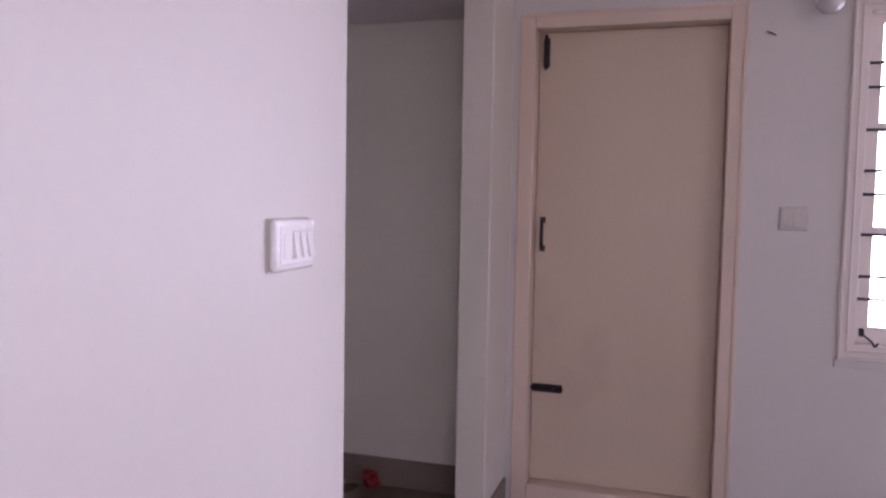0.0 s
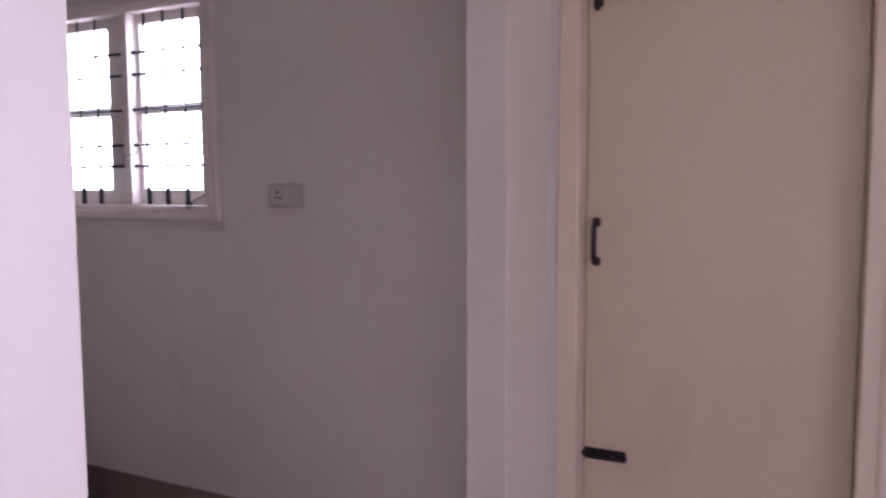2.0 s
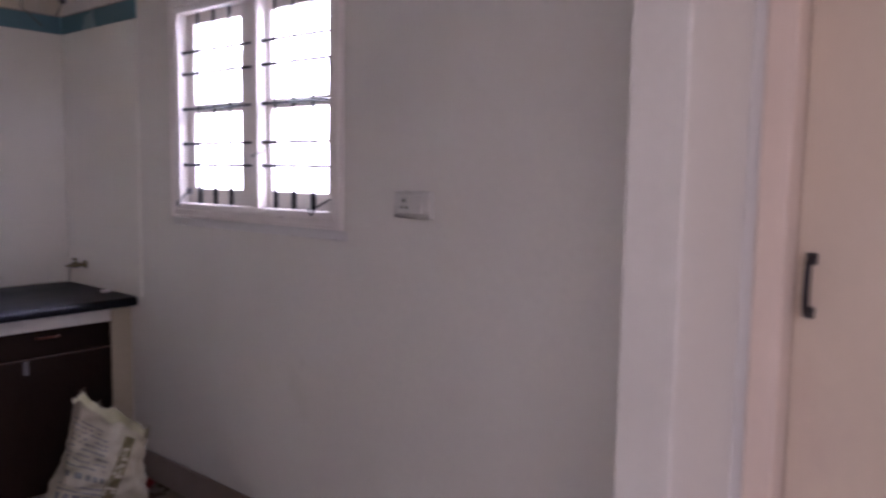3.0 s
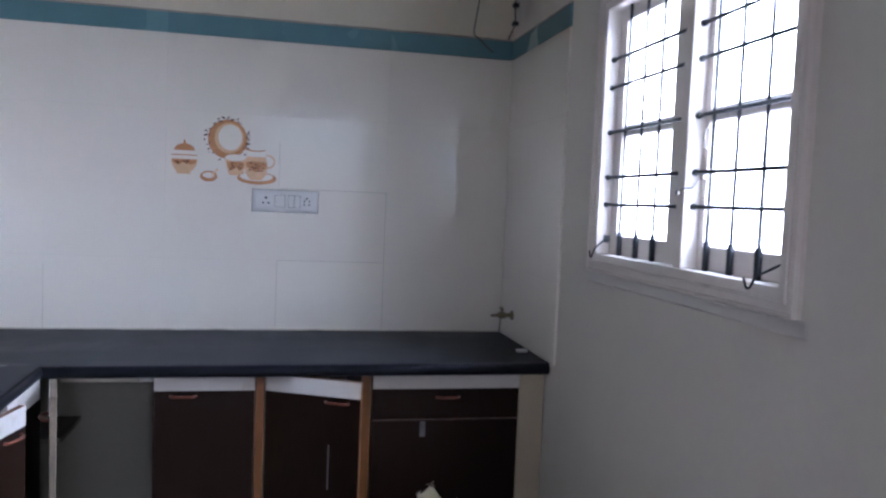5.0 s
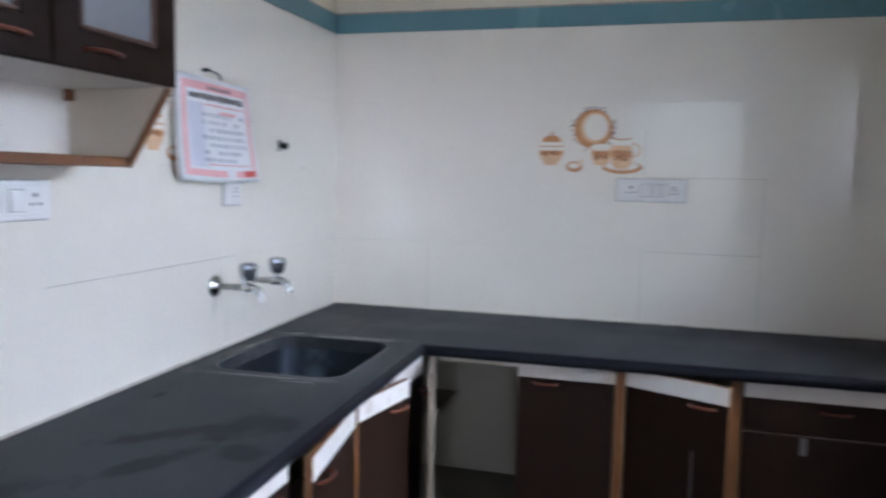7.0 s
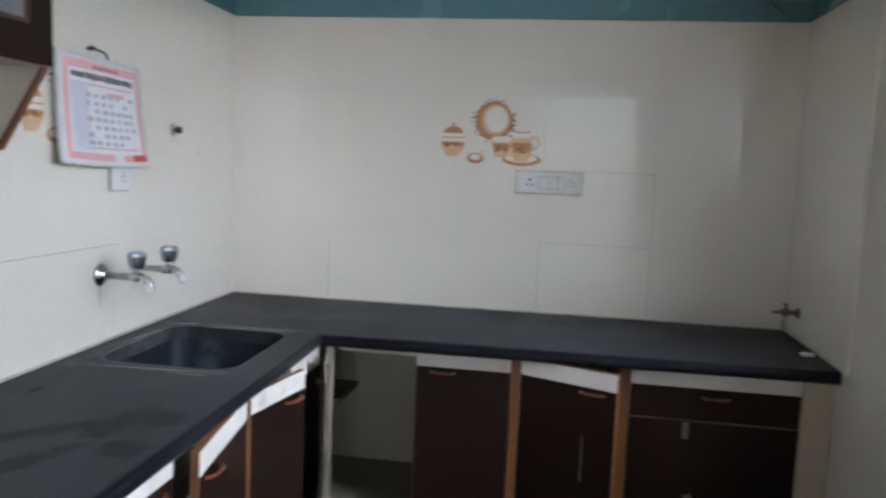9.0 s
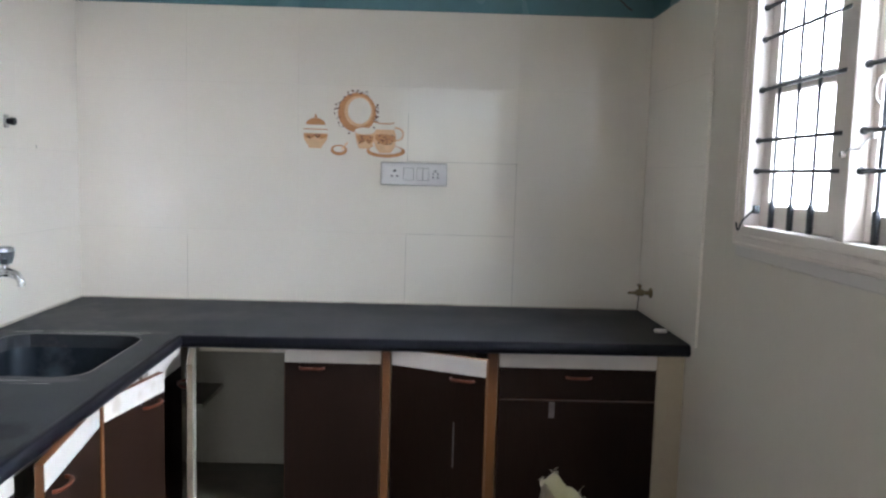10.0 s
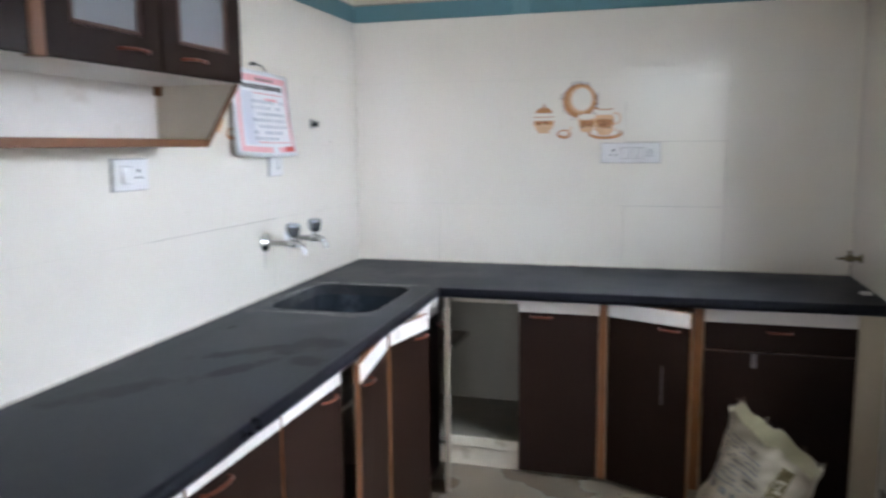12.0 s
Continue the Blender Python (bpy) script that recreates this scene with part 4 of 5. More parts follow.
# ---- wall cabinet ----
wc = thing("wall_cabinet", (0.15, -2.18, 1.44), "dark brown wall cabinet with frosted doors over an open shelf", "cabinet")
CX, CY0, CY1, CZ0, CZ1, SX = 0.300, -1.605, -2.750, 1.630, 2.300, 0.165
bm = B()
flatm = Matrix(((1, 0, 0, 0), (0, 0, 1, 0), (0, 1, 0, 0), (0, 0, 0, 1)))
prof = [(0.001, 1.446), (SX, 1.446), (CX - 0.019, CZ0), (CX - 0.019, CZ1), (0.001, CZ1)]
for y in (CY0 - 0.018, CY1):
    bm = B()
    slab(bm, prof, Matrix.Translation((0, y, 0)) @ flatm, 0.018)
    sp = part("side_panel", bm, INNER_CLEAN, wc, "cream laminated side panel")
    bm = B()
    d = Vector((CX - 0.019 - SX, 0, CZ0 - 1.446)).normalized()
    p, q = Vector((SX + 0.001, y + 0.009, 1.446)), Vector((CX - 0.018, y + 0.009, CZ0))
    nrm = Vector((d.z, 0, -d.x))
    vs = []
    for e in (p, q):
        for s, t in ((-1, 0), (1, 0), (1, 1), (-1, 1)):
            vs.append(bm.verts.new(e + Vector((0, 0.0105 * s, 0)) + nrm * 0.006 * t))
    for f in ((0, 1, 2, 3), (4, 5, 6, 7), (0, 1, 5, 4), (1, 2, 6, 5), (2, 3, 7, 6), (3, 0, 4, 7)):
        bm.faces.new([vs[j] for j in f])
    part("edge_band", bm, PLY, sp, "orange-brown wood edging")
    part("edge_band", box(B(), (CX - 0.019, y - 0.001, CZ0 + 0.003), (CX - 0.012, y + 0.020, CZ1), 0.001), PLY, sp, "orange-brown wood edging")
part("back_panel", box(B(), (0.001, CY1 + 0.018, 1.446), (0.008, CY0 - 0.018, CZ1)), STRIP, wc, "pale back panel")
part("cabinet_floor", box(B(), (0.008, CY1 + 0.018, CZ0), (CX - 0.019, CY0 - 0.018, CZ0 + 0.018), 0.001), STRIP, wc)
part("cabinet_top", box(B(), (0.008, CY1 + 0.018, CZ1 - 0.018), (CX - 0.019, CY0 - 0.018, CZ1), 0.001), STRIP, wc)
sh = part("open_shelf", box(B(), (0.008, CY1 + 0.018, 1.447), (SX, CY0 - 0.018, 1.465), 0.001), STRIP, wc, "open bottom shelf")
part("edge_band", box(B(), (SX, CY1, 1.444), (SX + 0.010, CY0 - 0.0005, 1.468), 0.002), PLY, sh, "orange-brown wood edging")
part("divider", box(B(), (CX - 0.030, CY0 - 0.800, CZ0 - 0.002), (CX + 0.003, CY0 - 0.764, CZ1), 0.002), PLY, wc, "orange-brown wood divider edge")
part("shelf_support", box(B(), (0.008, CY0 - 0.034, 1.600), (0.030, CY0 - 0.018, 1.628), 0.002), PLY, wc)
for k in range(3):
    lap = 0.038 if k == 2 else 0.0
    b, a = CY0 - 0.381 * (k + 1) + 0.002, CY0 - 0.381 * k - 0.002 - lap
    z0, z1, st, x0, x1 = CZ0 + 0.001, CZ1 - 0.001, 0.072, CX - 0.018, CX
    bm = B()
    ring(bm, x0, x1, b, a, z0, z1, st, st, 0.078, st)
    fd = part("door", bm, LAMINATE, wc, "dark brown framed door")
    part("pane", box(B(), (x0 + 0.006, b + st - 0.004, z0 + 0.074), (x0 + 0.010, a - st + 0.004, z1 - st + 0.004)), FROST, fd, "grey frosted glass pane")
    bm = B()
    for lo, hi in (((b + st, z0 + 0.078), (a - st, z0 + 0.088)), ((b + st, z0 + 0.088), (b + st + 0.010, z1 - st)), ((a - st - 0.010, z0 + 0.088), (a - st, z1 - st))):
        box(bm, (x0 + 0.010, lo[0], lo[1]), (x1 + 0.001, hi[0], hi[1]), 0.002)
    part("glazing_bead", bm, BEAD, fd, "reddish wood glazing bead")
    c = b + 0.13 if k % 2 == 0 else a - 0.11
    bm = B()
    tube(bm, curve_pts([(x1, c - 0.050, z0 + 0.040), (x1 + 0.014, c - 0.042, z0 + 0.041), (x1 + 0.020, c, z0 + 0.042), (x1 + 0.014, c + 0.042, z0 + 0.041), (x1, c + 0.050, z0 + 0.040)], 4), 0.0042)
    part("handle", bm, COPPER, fd, "copper bow handle", smooth=True)


# ---- calendar ----
def cal_at(u, v, off=0.0):
    """A point of the calendar's front: u from one edge to the other, v up."""
    bow = 0.020 + 0.018 * (1 - v) ** 2 + 0.010 * math.sin(u * math.pi) - 0.006 * v
    y = -1.205 + 0.415 * u + (1 - v) * 0.050 * u - 0.01 * (1 - v)
    z = 1.415 + 0.318 * v - 0.006 * u - 0.008 * math.sin(u * 3) * (1 - v)
    return Vector((0.003 + bow + off, y, z))


def cal_patch(bm, u0, u1, v0, v1, off, n=8):
    rows = [[bm.verts.new(cal_at(u0 + (u1 - u0) * i / n, v0 + (v1 - v0) * j / n, off)) for i in range(n + 1)] for j in range(n + 1)]
    for j in range(n):
        for i in range(n):
            bm.faces.new((rows[j][i], rows[j][i + 1], rows[j + 1][i + 1], rows[j + 1][i]))
    return bm


cal = thing("calendar", (0.01, -1.0, 1.41), "curled wall calendar with a pink border", "calendar")
bm = cal_patch(B(), 0, 1, 0, 1, 0, 14)
ob = part("sheet_pad", bm, PAPER, cal, "thick pad of white sheets", smooth=True)
sol = ob.modifiers.new("thickness", "SOLIDIFY")
sol.thickness, sol.offset = 0.012, -1
bm = B()
for u0, u1, v0, v1 in ((0.05, 0.95, 0.87, 0.945), (0.05, 0.95, 0.05, 0.115), (0.05, 0.10, 0.115, 0.87), (0.90, 0.95, 0.115, 0.87)):
    cal_patch(bm, u0, u1, v0, v1, 0.0008)
part("border", bm, PINK, cal, "pink printed border")
bm = cal_patch(B(), 0.12, 0.30, 0.14, 0.75, 0.0006)
part("shaded_column", bm, GREYL, cal)
bm = B()
rnd = random.Random(5)
for k in range(16):
    u = 0.13 + k * 0.046
    cal_patch(bm, u, u + 0.037 + rnd.random() * 0.008, 0.778 + rnd.random() * 0.012, 0.845 - rnd.random() * 0.012, 0.0009, 2)
    if 4 < k < 12:
        cal_patch(bm, u, u + 0.030, 0.885, 0.915, 0.0012, 2)
tagged(part("heading", bm, INK, cal, "bold dark heading bars"), kind="stuff")
bm = B()
for r in range(7):
    for c in range(7):
        if rnd.random() < 0.92:
            u, v = 0.27 + c * 0.085, 0.665 - r * 0.072
            cal_patch(bm, u, u + rnd.uniform(0.035, 0.062), v - 0.040, v, 0.0009, 2)
tagged(part("date_grid", bm, GREYP, cal, "grey rows of printed marks"), kind="stuff")
for v in (0.735, 0.165):
    part("red_line", cal_patch(B(), 0.30, 0.84, v, v + 0.007, 0.0009, 4), REDP, cal)
part("pink_row", cal_patch(B(), 0.50, 0.72, 0.655, 0.69, 0.0009, 3), PINK, cal)
part("red_corner", cal_patch(B(), 0.76, 0.94, 0.055, 0.118, 0.0013, 3), REDP, cal, "red printed corner")
bm = cal_patch(B(), 0.52, 0.64, 0.03, 0.125, 0.0012, 3)
part("white_box", bm, PAPER, cal)
bm = B()
tube(bm, curve_pts([(0.004, -1.045, 1.752), (0.012, -1.03, 1.757), (0.012, -0.985, 1.754), (0.012, -0.965, 1.748), (0.02, -0.962, 1.725)], 4), 0.003, 6)
cyl(bm, (0.0, -1.035, 1.756), (0.018, -1.035, 1.758), 0.006, seg=8)
part("hanger", bm, IRON, cal, "dark wire hanger on a nail")


# ---- sack ----
def sack_at(a, t, off=0.0):
    """A point of the sack: a round it (0..1), t up it (0..1)."""
    th = 2 * math.pi * a
    lean = Vector((1.790 + 0.068 * t ** 1.5, -1.325 - 0.03 * t, 0))
    wx = 0.185 - 0.058 * t + 0.010 * math.sin(t * 6)
    wy = 0.135 - 0.092 * t ** 1.4 + 0.008 * math.cos(t * 5)
    c, s = math.cos(th), math.sin(th)
    r = (abs(c) ** 2.6 + abs(s) ** 2.6) ** (-1 / 2.6)
    h = 0.537 - 0.083 * c * r + 0.024 * s
    p = Vector((lean.x + wx * c * r, lean.y + wy * s * r, FLOOR + 0.001 + h * t))
    k = noise.noise(Vector((p.x * 9, p.y * 9, p.z * 7))) * 0.020 + noise.noise(Vector((p.x * 26, p.y * 26, p.z * 34))) * 0.010
    if t < 0.05:
        k *= t / 0.05
    out = Vector((c * wy, s * wx, 0)).normalized()
    p = p + out * (k + off)
    if t > 0.9:
        p += Vector((0.009 * math.sin(th * 3 + 1), 0.008 * math.cos(th * 4), 0.010 * math.sin(th * 5 + 2) + 0.006 * math.sin(th * 11))) * ((t - 0.9) / 0.1)
    return p


def sack_patch(bm, a0, a1, t0, t1, off=0.002, n=6, skew=0.0):
    rows = [[bm.verts.new(sack_at(a0 + (a1 - a0) * i / n + skew * (t0 + (t1 - t0) * j / n), t0 + (t1 - t0) * j / n, off)) for i in range(n + 1)] for j in range(n + 1)]
    for j in range(n):
        for i in range(n):
            bm.faces.new((rows[j][i], rows[j][i + 1], rows[j + 1][i + 1], rows[j + 1][i]))


sack = thing("sack", (1.80, -1.33, FLOOR), "crumpled white woven sack with faded print, open top", "sack")
bm = B()
NA, NT = 110, 70
rows = [[bm.verts.new(sack_at(i / NA, j / NT)) for i in range(NA)] for j in range(NT + 1)]
for j in range(NT):
    for i in range(NA):
        bm.faces.new((rows[j][i], rows[j][(i + 1) % NA], rows[j + 1][(i + 1) % NA], rows[j + 1][i]))
bm.faces.new(rows[0])
part("body", bm, SACK, sack, smooth=True)
bm = B()
rows = [[bm.verts.new(sack_at(i / 48, 1 - 0.22 * j / 6, -0.006 - 0.004 * j)) for i in range(48)] for j in range(7)]
for j in range(6):
    for i in range(48):
        bm.faces.new((rows[j][i], rows[j][(i + 1) % 48], rows[j + 1][(i + 1) % 48], rows[j + 1][i]))
bm.faces.new(rows[-1])
part("lining", bm, SACK_IN, sack, "yellowed inner lining", smooth=True)
bm = B()
rnd = random.Random(11)
for k in range(46):
    a = rnd.random()
    p = sack_at(a, 1.0)
    d = Vector((rnd.uniform(-1, 1), rnd.uniform(-1, 1), rnd.uniform(-0.2, 1))) * rnd.uniform(0.006, 0.02)
    tube(bm, [p, p + d * 0.5 + Vector((0, 0, 0.004)), p + d], 0.0008, 4)
tagged(part("frayed_threads", bm, SACK, sack, "frayed plastic threads"), kind="stuff")
bm = B()
for t in (0.93, 0.905, 0.88, 0.85, 0.825, 0.795, 0.765, 0.735, 0.705, 0.60, 0.575):
    a = 0.53
    while a < 0.70:
        w = rnd.uniform(0.004, 0.020)
        if rnd.random() < 0.8:
            sack_patch(bm, a, a + w, t - 0.011, t - rnd.uniform(0, 0.004), 0.0022, 2)
        a += w + 0.0035
for a, w in ((0.55, 0.025), (0.60, 0.03), (0.645, 0.014), (0.668, 0.014), (0.69, 0.014)):
    sack_patch(bm, a, a + w, 0.635, 0.665, 0.0022, 3)
for a in (0.53, 0.57, 0.61, 0.645):
    sack_patch(bm, a, a + 0.026, 0.44, 0.55, 0.0022, 4)
tagged(part("small_print", bm, INK, sack, "faded dark lines of print"), kind="stuff")
bm = B()
sack_patch(bm, 0.573, 0.618, 0.28, 0.95, 0.0024, 16, 0.217)
part("printed_band", bm, OLIVE, sack, "olive printed band")
bm = B()
STROKES = {"S": ((0, 1, 0, 0.2), (0, 1, 0.4, 0.6), (0, 1, 0.8, 1), (0, 0.22, 0.5, 0.9), (0.78, 1, 0.1, 0.5)), "H": ((0, 0.24, 0, 1), (0.76, 1, 0, 1), (0.2, 0.8, 0.4, 0.6)), "T": ((0.38, 0.62, 0, 1), (0, 1, 0.8, 1)), "A": ((0, 0.22, 0, 0.7), (0.78, 1, 0, 0.7), (0.16, 0.36, 0.6, 1), (0.64, 0.84, 0.6, 1), (0.3, 0.7, 0.82, 1), (0.2, 0.8, 0.32, 0.48))}
for k, letter in enumerate("SHTAA"):
    for u0, u1, v0, v1 in STROKES[letter]:
        t = 0.345 + k * 0.112
        sack_patch(bm, 0.613 - 0.036 * v1, 0.613 - 0.036 * v0, t + 0.092 * u0, t + 0.092 * u1, 0.0034, 4, 0.217)
tagged(part("band_letters", bm, SACK, sack, "pale capital letters on the olive band"), kind="stuff")


# ---- dust lines by the sink, grime below the taps ----
rnd = random.Random(21)


def smear(name, outline_r, centre, ang, stretch, material, label):
    bm = B()
    n = 22
    ca, sa = math.cos(ang), math.sin(ang)
    pts = []
    for k in range(n):
        a = 2 * math.pi * k / n
        r = outline_r * (0.75 + 0.45 * noise.noise(Vector((math.cos(a) * 1.6, math.sin(a) * 1.6, centre[1] * 9))))
        u, v = r * stretch * math.cos(a), r * math.sin(a)
        pts.append((centre[0] + u * ca - v * sa, centre[1] + u * sa + v * ca))
    lo = [bm.verts.new((x, y, TOP + drop(y) + 0.0003)) for x, y in pts]
    bm.faces.new(lo)
    part(name, bm, material, counter, label)


for cx, cy, r, ang, st in ((0.30, -1.205, 0.003, 0.05, 60), (0.34, -0.668, 0.0045, 0.02, 46), (0.40, -0.645, 0.003, -0.03, 55), (0.12, -0.66, 0.007, 0.3, 9), (0.075, -0.86, 0.004, 1.5, 30), (0.42, -1.225, 0.002, 0.02, 45)):
    smear("dust_line", r, (cx, cy), ang, st, DUST, "pale dust line by the sink")
for y, w, z0, z1 in ((-0.985, 0.012, 0.955, 1.035), (-0.79, 0.009, 0.985, 1.04), (-0.912, 0.003, 0.86, 0.97)):
    bm = B()
    slab(bm, [(-w * 0.5, z1), (-w * 0.3, (z0 + z1) / 2), (-w * 0.12, z0), (w * 0.12, z0), (w * 0.35, (z0 * 0.6 + z1 * 0.4)), (w * 0.5, z1)], flat((0.0004, y, 0), (0, 1, 0), (1, 0, 0)), 0.0004)
    single("grime_streak", bm, GRIME, "grey grime streak down the tiles below a tap", "stain")

# ---- litter ----
def crumple(name, centre, size, material, label, seed):
    bm = B()
    bmesh.ops.create_icosphere(bm, subdivisions=3, radius=1.0)
    for v in bm.verts:
        k = 1 + 0.55 * noise.noise(v.co * 1.7 + Vector((seed, 0, 0))) + 0.25 * noise.noise(v.co * 4.5 + Vector((0, seed, 0)))
        v.co = Vector((v.co.x * size[0] * k, v.co.y * size[1] * k, v.co.z * size[2] * k))
    lo = min(v.co.z for v in bm.verts)
    bmesh.ops.translate(bm, verts=bm.verts, vec=Vector((centre[0], centre[1], FLOOR - lo)))
    return single(name, bm, material, label, "litter")


crumple("wrapper", (2.275, -2.675, 0), (0.022, 0.040, 0.036), RED_WRAP, "crumpled red wrapper by the skirting", 3.0)
crumple("wrapper", (2.235, -0.850, 0), (0.034, 0.034, 0.030), RED_WRAP, "small crumpled red wrapper behind the sack", 8.0)
crumple("plastic_scrap", (2.195, -0.815, 0), (0.028, 0.030, 0.036), WHITE_WRAP, "crumpled white plastic scrap behind the sack", 5.0)
bm = B()
cyl(bm, (-0.001, -0.335, 1.463), (0.0012, -0.335, 1.463), 0.0035, seg=8)
single("drill_hole", bm, HOLE, "small dark drill hole in a tile", "hole")
single("soap_piece", box(B(), (2.262, -0.470, TOP), (2.305, -0.445, TOP + 0.012), 0.004, 2), WHITE_WRAP, "small pale chip lying on the worktop", "chip")

# ---- cables above the border ----
bm = B()
tube(bm, curve_pts([(2.165, 0.004, 2.70), (2.175, 0.004, 2.42), (2.163, 0.004, 2.27), (2.150, 0.004, 2.165), (2.175, -0.006, 2.135), (2.215, -0.014, 2.095), (2.235, -0.014, 2.082)], 5), 0.0028, 6)
single("hanging_cable", bm, CABLE, "thin dark cable hanging on the wall", "cable")
cw = thing("clipped_cable", (2.33, -0.01, 2.14), "dark cable held by black clips in the corner", "cable")
bm = B()
tube(bm, curve_pts([(2.322, -0.028, 2.70), (2.322, -0.028, 2.40), (2.320, -0.030, 2.285), (2.322, -0.032, 2.210), (2.312, -0.022, 2.175), (2.300, -0.012, 2.143)], 5), 0.0032, 6)
part("wire", bm, CABLE, cw, smooth=True)
for z in (2.286, 2.208):
    part("clip", box(B(), (2.310, -0.042, z - 0.008), (KX, -0.018, z + 0.010), 0.002), IRON, cw)

# ---- wall tiles, border and printed motif ----
meshes = {}


def tile(parent, origin, u, n, w, h, material=TILE, name="tile"):
    """One tile, its lower corner at origin on the tiled face, 9 mm thick behind it."""
    key = (round(w, 4), round(h, 4), tuple(u), material.name)
    if key not in meshes:
        bm = box(B(), (0.0001, -0.0095, 0.0001), (w - 0.0001, 0, h - 0.0001), 0.0004)
        bm.transform(axes((0, 0, 0), u, n))
        bmesh.ops.recalc_face_normals(bm, faces=bm.faces)
        me = bpy.data.meshes.new(name)
        bm.to_mesh(me)
        bm.free()
        me.materials.append(material)
        meshes[key] = me
    ob = new(name, meshes[key])
    ob.location = origin
    ob.parent = parent
    return ob


def motif(parent, origin, u, n):
    """Printed tableware on one tile of 0.45 x 0.30 m."""
    def blob(name, pts, material, off, sub=parent):
        bm = B()
        slab(bm, pts, flat(origin, u, n) @ Matrix.Translation((0, 0, 0.0002 + off)), 0.0003)
        ob = mesh_ob(name, bm, material)
        ob.parent = parent
        ob.matrix_parent_inverse = Matrix.Translation(-Vector(origin))
        return ob

    def ell(cx, cy, rx, ry, k=32, a0=0, a1=360):
        return [(cx + rx * math.cos(radians(a0 + (a1 - a0) * j / k)), cy + ry * math.sin(radians(a0 + (a1 - a0) * j / k))) for j in range(k + (a1 - a0 < 360))]

    blob("plate_rim", ell(0.240, 0.192, 0.078, 0.080), TERRA, 0)
    blob("plate_edge", ell(0.246, 0.197, 0.058, 0.062), PEACH, 0.0004)
    blob("plate_well", ell(0.250, 0.199, 0.047, 0.052), IVORY, 0.0008)
    bm = B()
    r = random.Random(2)
    for k in range(64):
        a = radians(r.choice((r.gauss(92, 16), r.gauss(182, 18), r.gauss(2, 16), r.uniform(-60, 250))))
        d = 0.080 + r.uniform(-0.006, 0.012)
        s = r.uniform(0.0025, 0.0055)
        slab(bm, ell(0.240 + d * math.cos(a), 0.192 + d * 1.02 * math.sin(a), s, s * 0.7, 6), flat(origin, u, n) @ Matrix.Translation((0, 0, 0.0012)), 0.0003)
    ob = mesh_ob("leaf_sprigs", bm, LEAFP)
    ob.parent, ob.matrix_parent_inverse = parent, Matrix.Translation(-Vector(origin))
    # lidded pot
    blob("pot_body", [(0.022, 0.105), (0.024, 0.080), (0.036, 0.060), (0.044, 0.050), (0.042, 0.043), (0.098, 0.043), (0.096, 0.050), (0.108, 0.062), (0.120, 0.082), (0.122, 0.105)], PEACH, 0)
    blob("pot_pattern", [(0.023, 0.100), (0.030, 0.086), (0.050, 0.080), (0.072, 0.090), (0.096, 0.081), (0.116, 0.087), (0.121, 0.100)], TERRA, 0.0004)
    blob("pot_neck", [(0.020, 0.118), (0.022, 0.104), (0.122, 0.104), (0.124, 0.118)], IVORY, 0.0006)
    blob("pot_band", [(0.022, 0.122), (0.022, 0.118), (0.122, 0.118), (0.122, 0.122)], TERRA, 0.0009)
    blob("pot_lid", [(0.024, 0.124), (0.034, 0.138), (0.110, 0.138), (0.120, 0.124)], IVORY, 0.0010)
    blob("lid_top", ell(0.072, 0.138, 0.040, 0.028, 16, 0, 180), TERRA, 0.0004)
    blob("lid_knob", ell(0.072, 0.172, 0.005, 0.010, 10), TERRA, 0.0006)
    # spoon dish
    blob("dish", ell(0.168, 0.038, 0.034, 0.022), TERRA, 0)
    blob("dish_well", ell(0.168, 0.042, 0.023, 0.012), IVORY, 0.0004)
    blob("spoon", [(0.176, 0.040), (0.200, 0.072), (0.206, 0.070), (0.184, 0.038)], PEACH, 0.0007)
    # cup
    blob("cup", [(0.232, 0.116), (0.238, 0.078), (0.250, 0.046), (0.302, 0.046), (0.310, 0.074), (0.312, 0.116)], PEACH, 0.0002)
    blob("cup_print", [(0.238, 0.098), (0.246, 0.076), (0.260, 0.066), (0.276, 0.078), (0.290, 0.064), (0.306, 0.078), (0.309, 0.098), (0.290, 0.104), (0.262, 0.102)], TERRA, 0.0005)
    blob("cup_lip", ell(0.272, 0.118, 0.040, 0.014), IVORY, 0.0008)
    # saucer and jug
    blob("saucer", ell(0.360, 0.038, 0.080, 0.026), TERRA, 0.0009)
    blob("saucer_well", ell(0.358, 0.044, 0.066, 0.018), IVORY, 0.0012)
    blob("jug", [(0.318, 0.128), (0.310, 0.105), (0.309, 0.082), (0.318, 0.052), (0.334, 0.030), (0.378, 0.030), (0.396, 0.052), (0.402, 0.085), (0.400, 0.106), (0.392, 0.128)], PEACH, 0.0015)
    blob("jug_print", [(0.314, 0.104), (0.316, 0.086), (0.336, 0.070), (0.356, 0.062), (0.376, 0.070), (0.398, 0.080), (0.398, 0.100), (0.372, 0.106), (0.340, 0.108)], TERRA, 0.0018)
    blob("jug_neck", [(0.308, 0.158), (0.314, 0.142), (0.318, 0.126), (0.392, 0.126), (0.394, 0.142), (0.392, 0.154), (0.372, 0.148), (0.340, 0.148)], IVORY, 0.0020)
    blob("jug_rim", [(0.308, 0.160), (0.311, 0.153), (0.340, 0.147), (0.372, 0.147), (0.393, 0.152), (0.392, 0.157), (0.372, 0.152), (0.340, 0.152)], TERRA, 0.0023)
    bm = B()
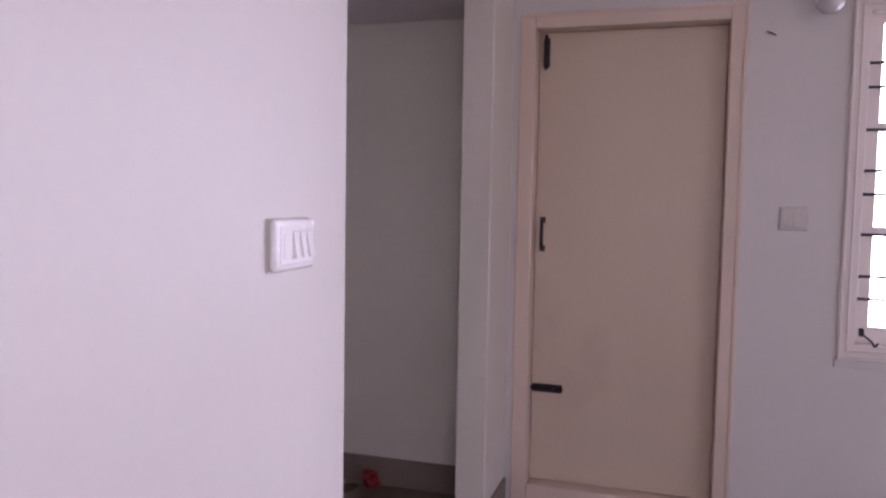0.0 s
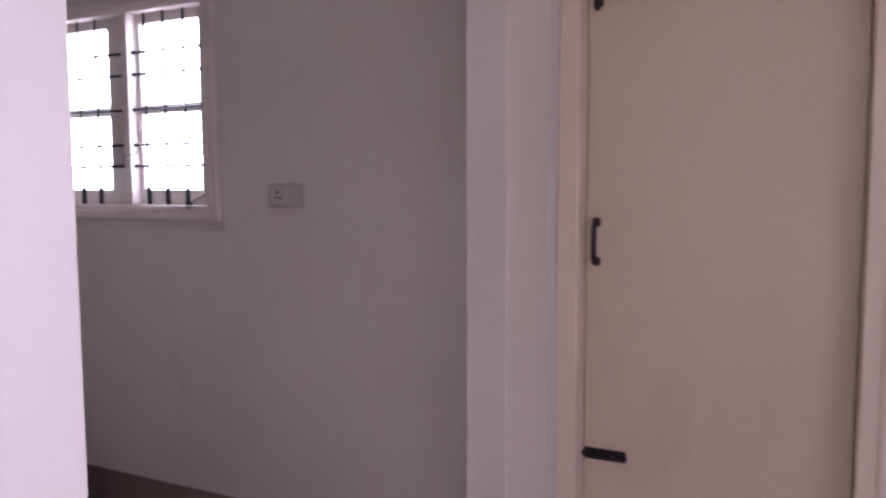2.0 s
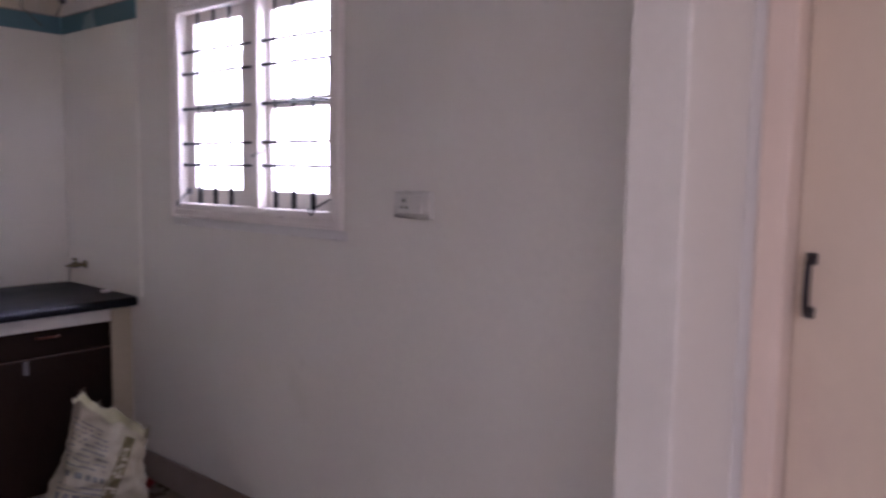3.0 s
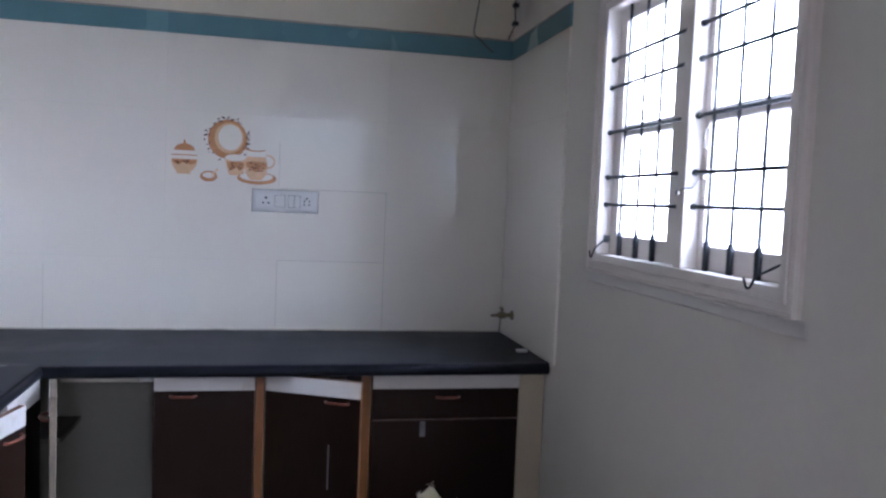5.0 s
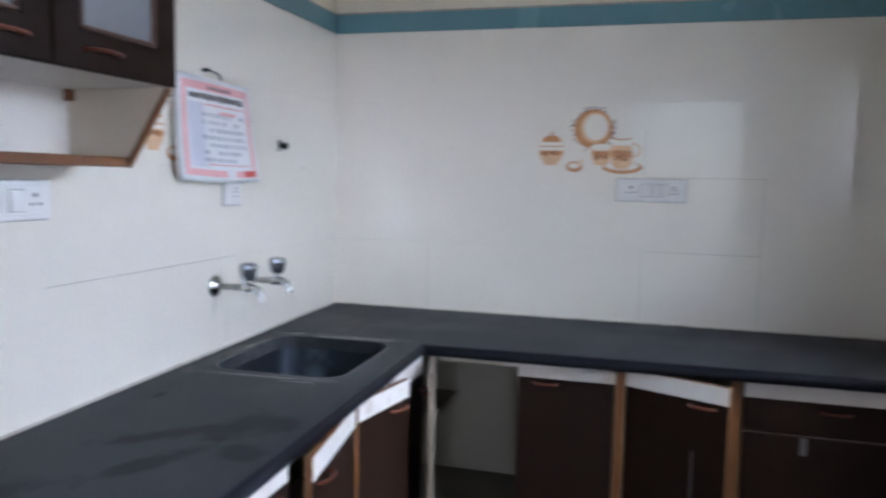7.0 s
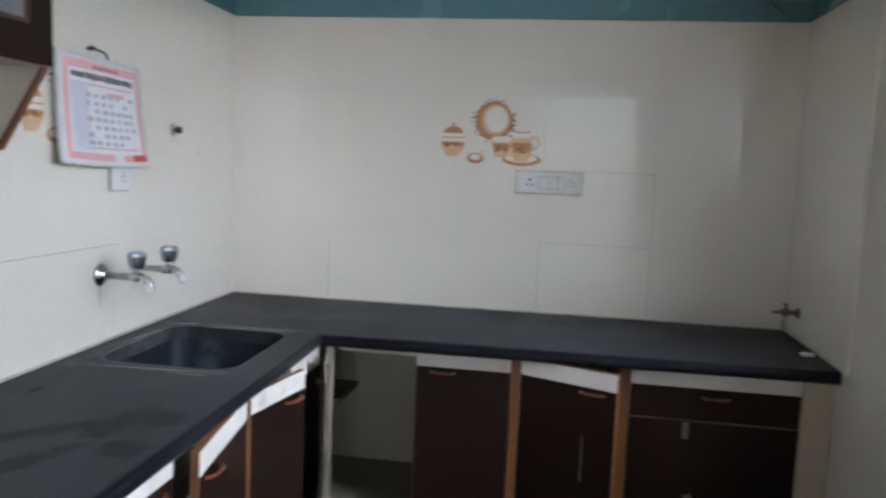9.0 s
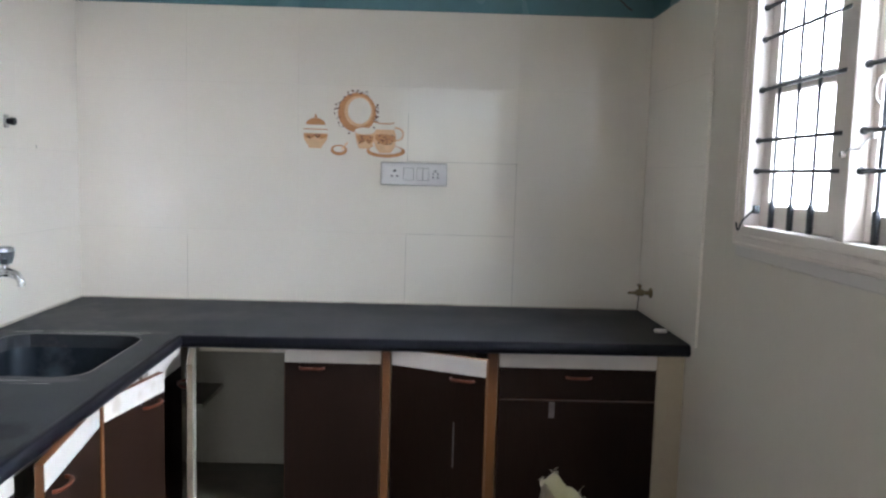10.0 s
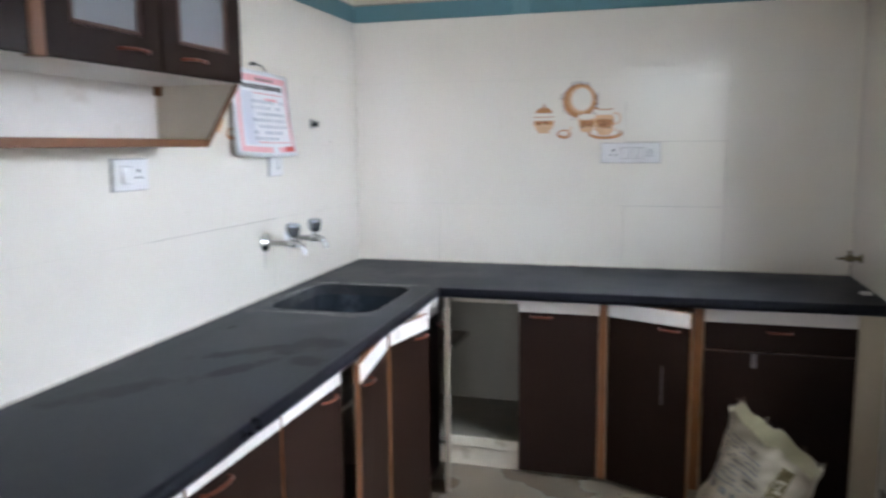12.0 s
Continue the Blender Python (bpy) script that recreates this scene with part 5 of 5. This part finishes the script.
    for cx, cy, wide, tall, count in ((0.272, 0.084, 0.026, 0.016, 14), (0.356, 0.084, 0.030, 0.018, 18), (0.072, 0.092, 0.034, 0.010, 16)):
        for _ in range(count):
            s = r.uniform(0.0022, 0.0045)
            slab(bm, ell(cx + r.uniform(-wide, wide), cy + r.uniform(-tall, tall), s, s * 0.8, 6), flat(origin, u, n) @ Matrix.Translation((0, 0, 0.0023)), 0.0003)
    ob = mesh_ob("flower_print", bm, LEAFP)
    ob.parent, ob.matrix_parent_inverse = parent, Matrix.Translation(-Vector(origin))
    bm = B()
    mm = flat(origin, u, n)
    tube(bm, [mm @ Vector((0.400 + 0.030 * math.sin(radians(a)), 0.108 + 0.026 * math.cos(radians(a)), 0.0014)) for a in range(-10, 200, 20)], 0.0034, 6)
    ob = mesh_ob("jug_handle", bm, PEACH)
    ob.parent, ob.matrix_parent_inverse = parent, Matrix.Translation(-Vector(origin))


ZS = [TOP + 0.0005, 1.153, 1.453, 1.753, 2.056]
XS = [0.0, 0.440, 0.892, 1.342, 1.792, 2.242, KX - 0.009]
YS = [0.0, -0.460, -0.910, -1.360, -1.810, -2.260, -2.710, KY]
ES = [0.0, -0.450, -0.692]
for z0, z1 in zip(ZS, ZS[1:]):
    for x0, x1 in zip(XS, XS[1:]):
        t = tile(wall_n, (x0, 0, z0), (1, 0, 0), (0, -1, 0), x1 - x0, z1 - z0)
        if abs(x0 - 0.892) < 1e-3 and abs(z0 - 1.453) < 1e-3:
            motif(t, (x0, 0, z0), (1, 0, 0), (0, -1, 0))
    for y0, y1 in zip(YS, YS[1:]):
        zl = z0 - (0.06 if z0 < 0.9 else 0)
        t = tile(wall_w, (0, y1, zl), (0, 1, 0), (1, 0, 0), y0 - y1, z1 - zl)
        if abs(y1 + 1.360) < 1e-3 and abs(z0 - 1.453) < 1e-3:
            motif(t, (0, y1, z0), (0, 1, 0), (1, 0, 0))
    for y0, y1 in zip(ES, ES[1:]):
        tile(wall_e, (KX - 0.008, y0, z0), (0, -1, 0), (-1, 0, 0), y0 - y1, z1 - z0)
ZB = 2.0575
for x0, x1 in zip(XS, XS[1:]):
    tile(wall_n, (x0, -0.001, ZB), (1, 0, 0), (0, -1, 0), x1 - x0, 0.080, TEAL, "border_tile")
for y0, y1 in zip(YS, YS[1:]):
    tile(wall_w, (0.001, y1, ZB), (0, 1, 0), (1, 0, 0), y0 - y1, 0.080, TEAL, "border_tile")
for y0, y1 in zip(ES, ES[1:]):
    tile(wall_e, (KX - 0.009, y0, ZB), (0, -1, 0), (-1, 0, 0), y0 - y1, 0.080, TEAL, "border_tile")
# rough mortar bead on top of the border
for p, q in (((0.0, 0.004), (KX - 0.01, 0.004)), ((-0.004, 0.0), (-0.004, KY)), ((KX - 0.004, 0.0), (KX - 0.004, -0.692))):
    k = 40
    bm = B()
    tube(bm, [(p[0] + (q[0] - p[0]) * j / k, p[1] + (q[1] - p[1]) * j / k, 2.140 + 0.003 * noise.noise(Vector((j * 0.7, p[0], 3)))) for j in range(k + 1)], [0.005 + 0.002 * noise.noise(Vector((j * 0.9, 7, p[1]))) for j in range(k + 1)], 6)
    single("mortar_trim", bm, GROUT, "rough brown mortar bead above the border", "trim", kind="structure")
# open, dirty joints between some of the tiles
for x0, x1, z0, z1 in ((1.342, 1.800, 1.4522, 1.4538), (1.3412, 1.3428, 1.4540, 1.640), (1.7912, 1.7928, 1.153, 1.452), (1.342, 1.792, 1.1522, 1.1536), (1.3413, 1.3427, 0.860, 1.150), (1.7913, 1.7927, 0.860, 1.150), (0.4393, 0.4405, 0.860, 1.120)):
    part("tile_joint", box(B(), (x0, -0.0004, z0), (x1, 0.002, z1)), GROUT_LINE, wall_n, "dirty grey tile joint")
part("tile_joint", box(B(), (-0.002, -1.700, 1.1520), (0.0004, -0.880, 1.1540)), GROUT_LINE, wall_w, "dirty grey tile joint")
for y, z, r in ((-1.203, 1.161, 0.006), (-1.079, 1.163, 0.005), (-1.393, 1.328, 0.005)):
    part("filler_dab", lathe(B(), [(r, 0.0), (r * 0.8, 0.0012), (0.0005, 0.002)], Matrix.Translation((0.0002, y, z)) @ Matrix.Rotation(radians(90), 4, "Y"), 9), PLASTIC, wall_w, "small white filler dab")
